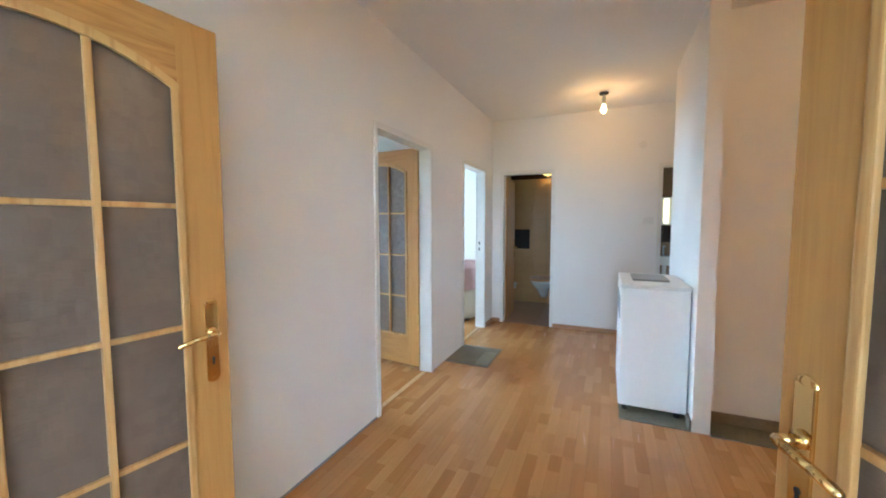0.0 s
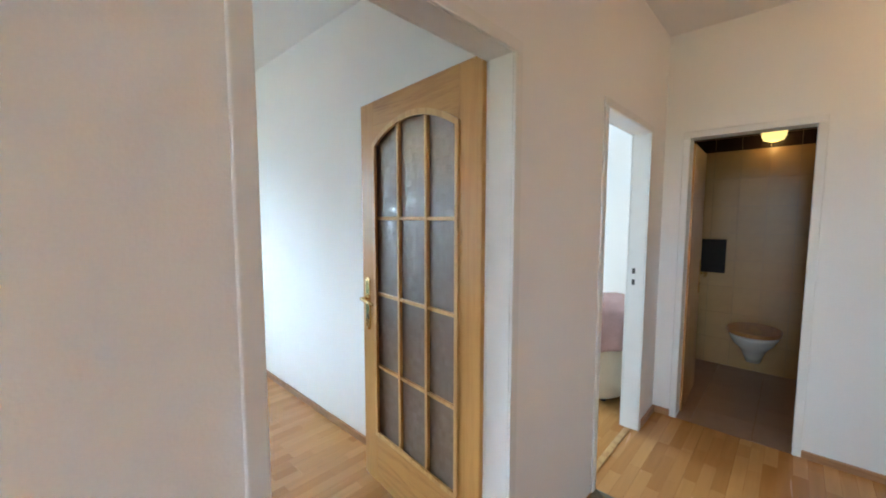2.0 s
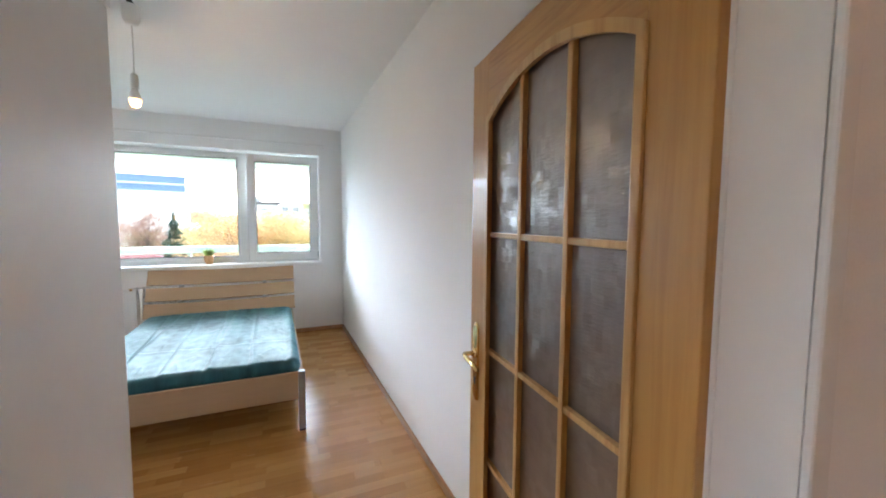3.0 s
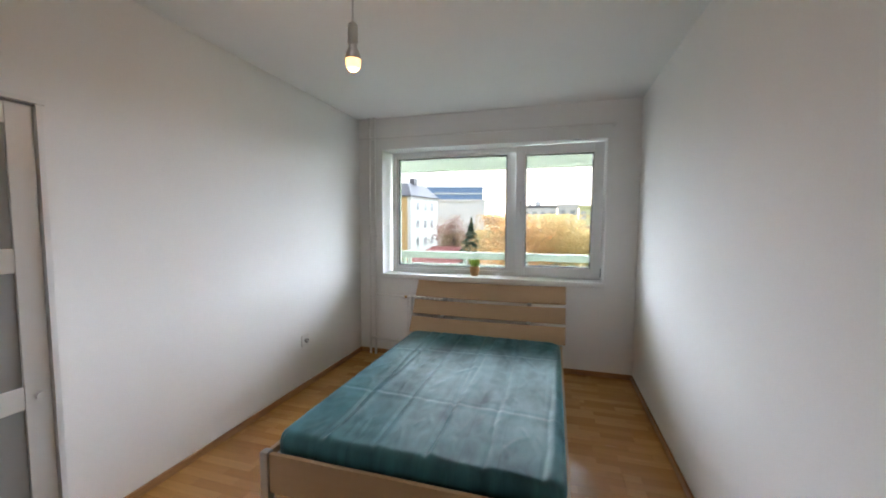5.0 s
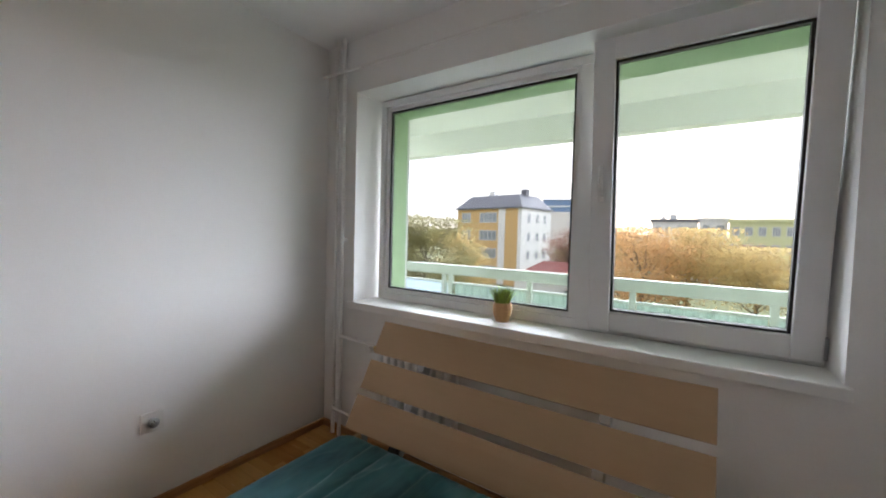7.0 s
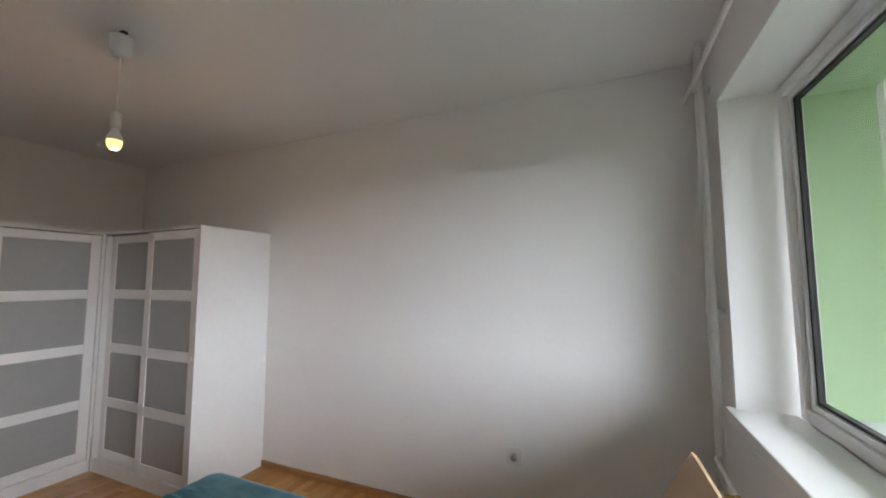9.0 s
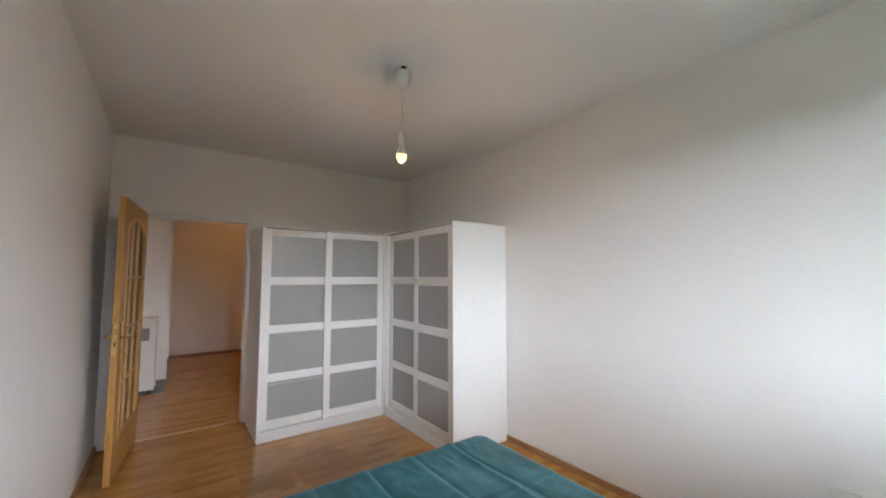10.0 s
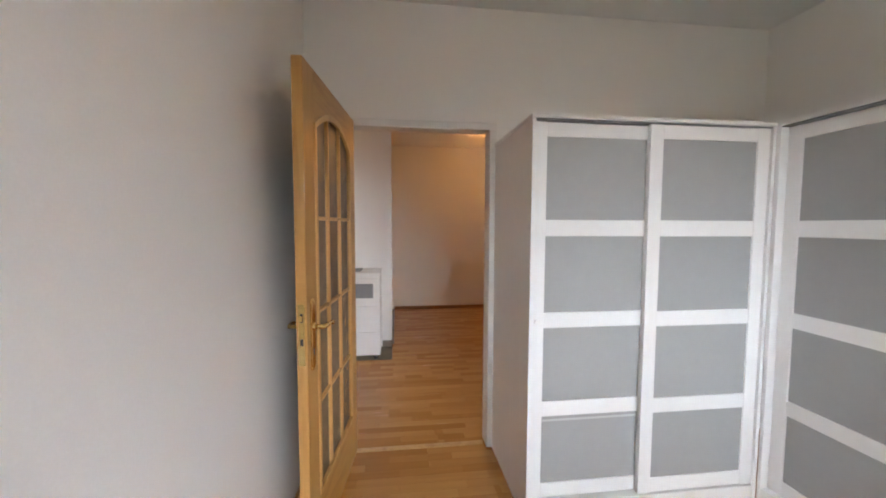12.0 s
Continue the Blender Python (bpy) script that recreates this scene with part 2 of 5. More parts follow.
def satin_material(name, dark, light):
    """Brushed satin sheet: the nap's sheen, differing from fold to fold, painted into the colour in soft patches drawn
    out along the bed.
    """
    m = bpy.data.materials.new(name)
    m.use_nodes = True
    n, l = m.node_tree.nodes, m.node_tree.links
    b = n["Principled BSDF"]
    for key, value in (("Specular IOR Level", 0.3), ("Sheen Weight", 0.25), ("Sheen Roughness", 0.35), ("Sheen Tint", (0.28, 0.72, 0.82, 1.0))):
        b.inputs[key].default_value = value
    tc = n.new("ShaderNodeTexCoord")
    values = []
    for scale, detail in (((1.6, 3.4, 1), 3), ((7, 13, 1), 4), ((260, 260, 260), 1)):
        mp, tex = n.new("ShaderNodeMapping"), n.new("ShaderNodeTexNoise")
        mp.inputs["Scale"].default_value = scale
        tex.inputs["Scale"].default_value, tex.inputs["Detail"].default_value, tex.inputs["Distortion"].default_value = 1.0, detail, 0.5
        l.new(tc.outputs["Object"], mp.inputs["Vector"])
        l.new(mp.outputs["Vector"], tex.inputs["Vector"])
        values.append(tex.outputs["Fac"])
    fold = n.new("ShaderNodeTexBrick")
    for key, value in (("Scale", 1.0), ("Mortar Size", 0.004), ("Mortar Smooth", 1.0), ("Brick Width", 0.64), ("Row Height", 0.172), ("Bias", 0.0)):
        fold.inputs[key].default_value = value
    fold.offset = 0.0
    fold.inputs["Color1"].default_value, fold.inputs["Color2"].default_value = (0, 0, 0, 1), (1, 1, 1, 1)
    fold.inputs["Mortar"].default_value = (0.2, 0.2, 0.2, 1)
    l.new(tc.outputs["Object"], fold.inputs["Vector"])
    total = values[0]
    for value, weight in ((values[1], 0.55), (fold.outputs["Color"], 0.13)):
        add = n.new("ShaderNodeMath")
        add.operation = "MULTIPLY_ADD"
        add.inputs[1].default_value = weight
        l.new(value, add.inputs[0])
        l.new(total, add.inputs[2])
        total = add.outputs[0]
    # dull to shiny teal: the sheen is put into the base colour
    ramp = n.new("ShaderNodeValToRGB")
    ramp.color_ramp.elements[0].position, ramp.color_ramp.elements[0].color = 0.62, (*dark, 1)
    ramp.color_ramp.elements[1].position, ramp.color_ramp.elements[1].color = 1.02, (*light, 1)
    l.new(total, ramp.inputs["Fac"])
    l.new(ramp.outputs["Color"], b.inputs["Base Color"])
    rough = n.new("ShaderNodeMapRange")
    rough.inputs["From Min"].default_value, rough.inputs["From Max"].default_value = 0.62, 1.02
    rough.inputs["To Min"].default_value, rough.inputs["To Max"].default_value = 0.55, 0.40
    l.new(total, rough.inputs["Value"])
    l.new(rough.outputs["Result"], b.inputs["Roughness"])
    bp = n.new("ShaderNodeBump")
    bp.inputs["Strength"].default_value, bp.inputs["Distance"].default_value = 0.06, 0.002
    l.new(values[2], bp.inputs["Height"])
    l.new(bp.outputs["Normal"], b.inputs["Normal"])
    return m


def glow_material(name, colour, strength):
    m = bpy.data.materials.new(name)
    m.use_nodes = True
    b = m.node_tree.nodes["Principled BSDF"]
    b.inputs["Base Color"].default_value = (*colour, 1)
    b.inputs["Emission Color"].default_value, b.inputs["Emission Strength"].default_value = (*colour, 1), strength
    return m


WALL = material("wall_paint", (0.86, 0.85, 0.835), 0.85, bump=0.12, grain=160, vary=0.025, big=1.2)
CEILING = material("ceiling_paint", (0.86, 0.855, 0.845), 0.9, bump=0.2, grain=120, vary=0.025, big=0.9)
LAMINATE = laminate_material("beech_laminate", (0.57, 0.305, 0.100), (0.42, 0.192, 0.054))
SKIRTING = wood_material("beech_skirting", (0.42, 0.22, 0.09), (0.30, 0.14, 0.05), 0.4, (2, 2, 30))
OAK = wood_material("oak_veneer", (0.50, 0.265, 0.073), (0.44, 0.218, 0.056), 0.36, (34, 34, 1.6))
OAK_ACROSS = wood_material("oak_veneer_across", (0.50, 0.265, 0.073), (0.38, 0.178, 0.043), 0.36, (2.2, 34, 26))
OAK_LIGHT = wood_material("oak_moulding", (0.58, 0.35, 0.13), (0.44, 0.23, 0.07), 0.35)
MAPLE = wood_material("maple_slat", (0.485, 0.32, 0.182), (0.468, 0.306, 0.170), 0.55, (3, 1.0, 12), 0.0)
STEELFRAME = material("white_enamel", (0.80, 0.79, 0.77), 0.42, vary=0.03, grain=12)
STEELFRAME.node_tree.nodes["Principled BSDF"].inputs["Specular IOR Level"].default_value = 0.25
LACQUER = material("white_lacquer", (0.82, 0.82, 0.81), 0.38, vary=0.02, grain=20)
FROST = material("frosted_glass", (0.36, 0.365, 0.36), 0.22, vary=0.03, grain=15, coat=0.3)
SHELF = material("veiled_shelf", (0.47, 0.475, 0.47), 0.3, vary=0.03)
PVC = material("white_upvc", (0.80, 0.80, 0.80), 0.3, vary=0.02, grain=18)
SILLSHEET = material("sill_sheet", (0.50, 0.51, 0.51), 0.45, vary=0.06, grain=14)
RUBBER = material("black_gasket", (0.015, 0.015, 0.015), 0.6, vary=0.2)
BRASS = material("polished_brass", (0.80, 0.58, 0.24), 0.18, 1.0, vary=0.08, grain=30)
STEEL = material("grey_metal", (0.42, 0.43, 0.44), 0.35, 0.8, vary=0.08, grain=50)
PLASTIC = material("white_plastic", (0.80, 0.79, 0.77), 0.35, vary=0.02)
DARK = material("dark_plastic", (0.03, 0.03, 0.03), 0.5, vary=0.2)
GREY = material("grey_panel", (0.22, 0.23, 0.24), 0.4, vary=0.06)
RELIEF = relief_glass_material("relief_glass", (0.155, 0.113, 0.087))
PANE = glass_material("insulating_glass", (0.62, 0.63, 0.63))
LINO = material("green_grey_lino", (0.19, 0.175, 0.12), 0.55, bump=0.1, grain=60, vary=0.3, big=5)
LINO_PALE = material("pale_lino", (0.29, 0.27, 0.19), 0.55, bump=0.1, grain=60, vary=0.25, big=5)
TILESKIRT = material("stone_skirting", (0.22, 0.18, 0.13), 0.6, vary=0.25, grain=40)
TEAL = satin_material("teal_sheet", (0.009, 0.056, 0.070), (0.042, 0.156, 0.182))
BULB = glow_material("warm_bulb", (1.0, 0.48, 0.16), 0.3)
BULB_HALL = glow_material("hall_bulb", (1.0, 0.50, 0.16), 0.35)


# ---- mesh helpers ----
def box(bm, x0, y0, z0, x1, y1, z1, bevel=0.0, m=None, segments=2):
    made = bmesh.ops.create_cube(bm, size=1)["verts"]
    for v in made:
        v.co = Vector((x0 + (v.co.x + 0.5) * (x1 - x0), y0 + (v.co.y + 0.5) * (y1 - y0), z0 + (v.co.z + 0.5) * (z1 - z0)))
    if m is not None:
        for v in made:
            v.co = m @ v.co
    if bevel:
        edges = list({e for v in made for e in v.link_edges})
        bmesh.ops.bevel(bm, geom=edges, offset=bevel, segments=segments, affect="EDGES", profile=0.6)


def tube(bm, a, b, r, r2=None, sides=16):
    a, b = Vector(a), Vector(b)
    turn = (b - a).to_track_quat("Z", "Y").to_matrix().to_4x4()
    m = Matrix.Translation((a + b) / 2) @ turn
    bmesh.ops.create_cone(bm, cap_ends=True, segments=sides, radius1=r, radius2=r if r2 is None else r2, depth=(b - a).length, matrix=m)


def ball(bm, c, r, scale=(1, 1, 1), sides=20):
    bmesh.ops.create_uvsphere(bm, u_segments=sides, v_segments=sides // 2, radius=r, matrix=Matrix.Translation(c) @ Matrix.Diagonal((*scale, 1)))


def lathe(bm, profile, c=(0, 0, 0), sides=28):
    """Turns (radius, height) pairs about z."""
    rings = []
    for r, z in profile:
        rings.append([bm.verts.new((c[0] + r * math.cos(2 * math.pi * i / sides), c[1] + r * math.sin(2 * math.pi * i / sides), c[2] + z)) for i in range(sides)])
    for lo, hi in zip(rings, rings[1:]):
        for i in range(sides):
            bm.faces.new((lo[i], lo[(i + 1) % sides], hi[(i + 1) % sides], hi[i]))
    bm.faces.new(list(reversed(rings[0])))
    bm.faces.new(rings[-1])


def sweep(bm, points, r, sides=10):
    """A round bar along points."""
    for a, b in zip(points, points[1:]):
        tube(bm, a, b, r, sides=sides)
    for p in points:
        ball(bm, p, r, sides=sides)


def mesh_of(name, bm, mat, smooth=False):
    me = bpy.data.meshes.new(name)
    bmesh.ops.recalc_face_normals(bm, faces=bm.faces)
    bm.to_mesh(me)
    bm.free()
    me.materials.append(mat)
    if smooth:
        for p in me.polygons:
            p.use_smooth = True
    return me


def part(name, bm, mat, parent=None, label="", smooth=False):
    ob = new(name, mesh_of(name, bm, mat, smooth))
    if parent is not None:
        ob.parent = parent
    return tagged(ob, label)


def box_part(name, dims, mat, parent=None, label="", bevel=0.003):
    bm = bmesh.new()
    box(bm, *dims, bevel)
    return part(name, bm, mat, parent, label)


def thing(name, m, label, category, group=""):
    ob = new(name)
    ob.matrix_basis = m
    return tagged(ob, label, category, group)


def structure(name, bm, mat, label, category="wall"):
    return tagged(part(name, bm, mat), label, category, kind="structure")


def wall(name, axis, at, thick, a0, a1, z0, z1, holes, mat, label):
    """A wall along x or y, from at to at + thick, with openings (from, to, bottom, top)."""
    bm = bmesh.new()

    def piece(p, q, lo, hi):
        if q - p < 1e-4 or hi - lo < 1e-4:
            return
        if axis == "y":
            box(bm, at, p, lo, at + thick, q, hi)
        else:
            box(bm, p, at, lo, q, at + thick, hi)

    edge = a0
    for p, q, lo, hi in sorted(holes):
        piece(edge, p, z0, z1)
        piece(p, q, z0, lo)
        piece(p, q, hi, z1)
        edge = q
    piece(edge, a1, z0, z1)
    return structure(name, bm, mat, label)


# ---- the shell ----
H = 2.70
XW, XD = -5.09, -0.10          # bedroom: window wall, door wall
YL, YR = 0.255, 3.205          # bedroom: side walls
D1, D2 = (2.104, 2.973), (3.778, 4.570)
FAR = 4.93                     # hall: far wall
WC = (0.134, 0.795)
BATH = (1.985, 2.70)
STUB = 2.74
DT = 2.01
WIN = (0.545, 2.915, 0.925, 2.352)

wall("wall_hall_west", "y", XD, -XD, 0.0, FAR, 0, H, [(*D1, 0, DT), (*D2, 0, DT)], WALL, "white painted plaster wall with two door openings")
wall("wall_window", "y", -5.63, XW + 5.63, YL - 0.1, YR + 0.1, 0, H, [WIN], WALL, "white painted plaster wall round the window")
wall("wall_bedroom_south", "x", YL - 0.1, 0.1, XW, XD, 0, H, [], WALL, "plain white painted bedroom wall")
wall("wall_bedroom_north", "x", YR, 0.1, XW, XD, 0, H, [], WALL, "plain white painted bedroom wall")
wall("wall_hall_north", "x", FAR, 0.1, -0.19, 3.0, 0, H, [(*WC, 0, DT), (*BATH, 0, DT)], WALL, "white hall wall with two door openings")
wall("wall_partition", "y", 1.97, 0.10, STUB, 3.93, 0, H, [], WALL, "white partition wall end in the hall")
wall("wall_niche", "x", 2.95, 0.1, 2.07, 4.0, 0, H, [], WALL, "white wall at the back of the hall niche")
wall("wall_passage", "x", 3.83, 0.1, 2.07, 3.0, 0, H, [], WALL, "white wall of the short passage")
wall("wall_passage_end", "y", 3.0, 0.1, 3.83, FAR + 0.1, 0, H, [], WALL, "white end wall of the short passage")
wall("wall_hall_east", "y", 3.92, 0.1, 0.0, 2.95, 0, H, [], WALL, "white wall on the far side of the hall")
wall("wall_hall_south", "x", -0.15, 0.15, -0.1, 4.02, 0, H, [(0.06, 2.06, 0, 2.03)], WALL, "white wall with the double door opening")
wall("wall_living_west", "y", -0.1, 0.1, -4.1, -0.15, 0, H, [], WALL, "plain white living room wall")
wall("wall_living_east", "y", 3.92, 0.1, -4.1, -0.15, 0, H, [], WALL, "plain white living room wall")
wall("wall_living_south", "x", -4.1, 0.1, 0.0, 3.92, 0, H, [(0.75, 3.05, 0.9, 2.35)], WALL, "white living room wall with a window opening")
wall("wall_guest_north", "x", 6.6, 0.1, -5.1, -0.1, 0, H, [], WALL, "pale wall of the second bedroom")
wall("wall_guest_window", "y", -5.2, 0.1, YR + 0.1, 6.7, 0, H, [(4.6, 6.6, 0.9, 2.3)], WALL, "wall with the window of the second bedroom")

bm = bmesh.new()
box(bm, -5.63, 0.155, -0.16, 4.02, 6.9, -0.012)
box(bm, -0.1, -4.1, -0.16, 4.02, 0.155, -0.012)
structure("floor", bm, LAMINATE, "screed and underlay below the laminate boards", "floor")
bm = bmesh.new()
box(bm, -5.63, 0.155, H, 4.02, 6.9, H + 0.2)
box(bm, -0.1, -4.1, H, 4.02, 0.155, H + 0.2)
structure("ceiling", bm, CEILING, "plain white painted ceiling", "ceiling")


def door_frame(name, wall_axis, at, thick, a0, a1, top, label):
    """Pressed steel frame: a rounded lip on both faces of the wall and a lining with a rebate."""
    bm = bmesh.new()
    lip, over, out, lining = 0.0215, 0.022, 0.012, 0.020
    for p, q, lo, hi in ((a0 - over, a0 + lip, 0, top - lip), (a1 - lip, a1 + over, 0, top - lip), (a0 - over, a1 + over, top - lip, top + over)):
        for lo_t, hi_t in ((at - out, at), (at + thick, at + thick + out)):
            if wall_axis == "y":
                box(bm, lo_t, p, lo, hi_t, q, hi, 0.0055, None, 3)
            else:
                box(bm, p, lo_t, lo, q, hi_t, hi, 0.0055, None, 3)
    for p, q, lo, hi in ((a0 + 0.002, a0 + lining, 0, top - lining), (a1 - lining, a1 - 0.002, 0, top - lining), (a0 + 0.002, a1 - 0.002, top - lining, top - 0.002)):
        if wall_axis == "y":
            box(bm, at + 0.001, p, lo, at + thick - 0.001, q, hi)
        else:
            box(bm, p, at + 0.001, lo, q, at + thick - 0.001, hi)
    return structure(name, bm, STEELFRAME, label, "door frame")


door_frame("door_frame_1", "y", XD, -XD, *D1, DT, "glossy white steel door frame of the bedroom")
door_frame("door_frame_2", "y", XD, -XD, *D2, DT, "glossy white steel door frame of the second bedroom")
door_frame("door_frame_3", "x", FAR, 0.1, *WC, DT, "white steel door frame of the toilet")
door_frame("door_frame_4", "x", FAR, 0.1, *BATH, DT, "white steel door frame of the bathroom")
door_frame("door_frame_5", "x", -0.15, 0.15, 0.06, 2.06, 2.03, "white steel frame of the double door")


# ---- doors ----
def arch(u, w, stile, z_side, z_peak):
    """Height of the arched glass edge at u across the leaf; stile: widths at hinge and latch."""
    s = (u - stile[0]) / (w - stile[0] - stile[1]) * 2 - 1
    return z_side + (z_peak - z_side) * (1 - s * s)


def glazed_door(name, m, w, label, stile=(0.12, 0.122), z0=0.275, z_side=1.775, z_peak=1.868, height=1.978, flip=1):
    """Oak veneer leaf from its hinge along +x, thickness along y, with twelve arched panes."""
    t = 0.04
    root = thing(name, m, label, "door")
    tagged(root, kind="structure")
    steps = 24
    us = [stile[0] + (w - stile[0] - stile[1]) * i / steps for i in range(steps + 1)]
    bm = bmesh.new()
    box(bm, 0, 0, 0.008, stile[0], t, height, 0.003)
    part("stile", bm, OAK, root)
    bm = bmesh.new()
    box(bm, w - stile[1], 0, 0.008, w, t, height, 0.003)
    part("stile", bm, OAK, root)
    bm = bmesh.new()
    box(bm, stile[0], 0.0006, 0.009, w - stile[1], t - 0.0006, z0)
    part("rail", bm, OAK_ACROSS, root, "oak rail with grain running across")
    bm = bmesh.new()
    for a, b in zip(us, us[1:]):
        lo_a, lo_b = arch(a, w, stile, z_side, z_peak), arch(b, w, stile, z_side, z_peak)
        v = [bm.verts.new(p) for p in ((a, 0, lo_a), (b, 0, lo_b), (b, 0, height), (a, 0, height), (a, t, lo_a), (b, t, lo_b), (b, t, height), (a, t, height))]
        for f in ((0, 1, 2, 3), (7, 6, 5, 4), (0, 4, 5, 1), (3, 2, 6, 7)):
            bm.faces.new([v[i] for i in f])
    part("rail", bm, OAK_ACROSS, root, "oak rail with grain running across")
    bm = bmesh.new()
    for side in (-0.007, t - 0.006):
        for a, b in zip(us, us[1:]):
            za, zb = arch(a, w, stile, z_side, z_peak), arch(b, w, stile, z_side, z_peak)
            v = [bm.verts.new(p) for p in ((a, side, za - 0.022), (b, side, zb - 0.022), (b, side, zb + 0.004), (a, side, za + 0.004),
                                           (a, side + 0.013, za - 0.022), (b, side + 0.013, zb - 0.022), (b, side + 0.013, zb + 0.004), (a, side + 0.013, za + 0.004))]
            for f in ((0, 1, 2, 3), (7, 6, 5, 4), (0, 4, 5, 1), (3, 2, 6, 7)):
                bm.faces.new([v[i] for i in f])
        box(bm, stile[0] - 0.004, side, z0 - 0.004, stile[0] + 0.018, side + 0.013, z_side + 0.002, 0.004)
        box(bm, w - stile[1] - 0.018, side, z0 - 0.004, w - stile[1] + 0.004, side + 0.013, z_side + 0.002, 0.004)
        box(bm, stile[0], side, z0 - 0.004, w - stile[1], side + 0.013, z0 + 0.018, 0.004)
    part("glazing_bead", bm, OAK_LIGHT, root, "light oak glazing bead round the arched glass")
    cols = [stile[0] + (w - stile[0] - stile[1]) * i / 3 for i in range(4)]
    rows = [z0, 0.645, 1.025, 1.408]
    for c in cols[1:3]:
        bm = bmesh.new()
        box(bm, c - 0.009, 0.002, z0, c + 0.009, t - 0.002, arch(c, w, stile, z_side, z_peak), 0.004)
        part("glazing_bar", bm, OAK_LIGHT, root)
    for z in rows[1:]:
        for c0, c1 in zip(cols, cols[1:]):
            bm = bmesh.new()
            box(bm, c0 + 0.006, 0.004, z - 0.008, c1 - 0.006, t - 0.004, z + 0.008, 0.003)
            part("glazing_bar", bm, OAK_LIGHT, root)
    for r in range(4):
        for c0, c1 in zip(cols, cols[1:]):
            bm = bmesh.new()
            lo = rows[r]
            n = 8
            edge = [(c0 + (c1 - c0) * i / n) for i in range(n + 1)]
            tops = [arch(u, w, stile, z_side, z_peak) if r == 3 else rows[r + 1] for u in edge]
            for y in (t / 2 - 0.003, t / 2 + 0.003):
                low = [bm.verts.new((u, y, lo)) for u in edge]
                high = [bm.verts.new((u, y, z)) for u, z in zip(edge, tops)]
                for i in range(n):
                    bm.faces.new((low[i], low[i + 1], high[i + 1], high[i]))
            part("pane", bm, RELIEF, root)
    for y, s in ((0, -1), (t, 1)):
        door_handle(root, w - 0.055, y, s)
    bm = bmesh.new()
    box(bm, w - 0.001, 0.008, 0.86, w + 0.0018, t - 0.008, 1.09, 0.0005)
    plate = part("lock_plate", bm, BRASS, root, "brass lock face plate")
    for z, tall in ((1.022, 0.034), (0.935, 0.026)):
        box_part("lock_slot", (w + 0.0008, 0.014, z, w + 0.0022, t - 0.014, z + tall), DARK, plate, bevel=0)
    bm = bmesh.new()
    box(bm, w + 0.0022, 0.015, 1.027, w + 0.009, t - 0.015, 1.050, 0.002)
    part("latch", bm, BRASS, plate)
    for z in (0.22, 0.98, 1.72):
        bm = bmesh.new()
        hy = -0.006 if flip > 0 else t + 0.006
        tube(bm, (-0.006, hy, z), (-0.006, hy, z + 0.075), 0.0075, sides=12)
        part("hinge", bm, STEELFRAME, root, "white painted hinge")
    return root


def door_handle(root, x, y, s, z=0.838, mat=None):
    """Long rounded plate with lever, keyhole below; s: which face it stands on."""
    mat = mat or BRASS
    bm = bmesh.new()
    box(bm, x - 0.021, min(y, y + s * 0.007), z, x + 0.021, max(y, y + s * 0.007), z + 0.25, 0.003)
    ball(bm, (x, y + s * 0.002, z + 0.25), 0.021, (1, 0.25, 0.7))
    ball(bm, (x, y + s * 0.002, z), 0.021, (1, 0.25, 0.7))
    plate = part("handle_plate", bm, mat, root, "polished brass handle plate")
    bm = bmesh.new()
    zc = z + 0.155
    sweep(bm, [(x, y, zc), (x, y + s * 0.045, zc), (x - 0.03, y + s * 0.052, zc + 0.001), (x - 0.075, y + s * 0.052, zc - 0.003), (x - 0.115, y + s * 0.05, zc - 0.012)], 0.0085)
    tube(bm, (x, y, zc), (x, y + s * 0.014, zc), 0.016)
    part("lever", bm, mat, plate, smooth=True)
    bm = bmesh.new()
    tube(bm, (x, y + s * 0.006, z + 0.065), (x, y + s * 0.0085, z + 0.065), 0.006)
    box(bm, x - 0.003, min(y + s * 0.006, y + s * 0.0085), z + 0.045, x + 0.003, max(y + s * 0.006, y + s * 0.0085), z + 0.065)
    part("keyhole", bm, DARK, plate)


def leaf_pose(hx, hy, lx, ly):
    """A leaf from its hinge line towards its latch."""
    return pose(hx, hy, 0, 0, 0, math.degrees(math.atan2(ly - hy, lx - hx)))


glazed_door("door_1", pose(0, 0, 0.034) @ leaf_pose(-0.105, 2.972, -0.955, 3.058), 0.856, "open oak veneer bedroom door with arched patterned glass", flip=1)
glazed_door("door_2", leaf_pose(0.115, -0.02, 0.237, 0.815), 0.852, "open oak veneer double door leaf with patterned glass", flip=1)
glazed_door("door_3", leaf_pose(2.035, -0.005, 1.768, 0.80), 0.852, "open oak veneer double door leaf with patterned glass", flip=1)


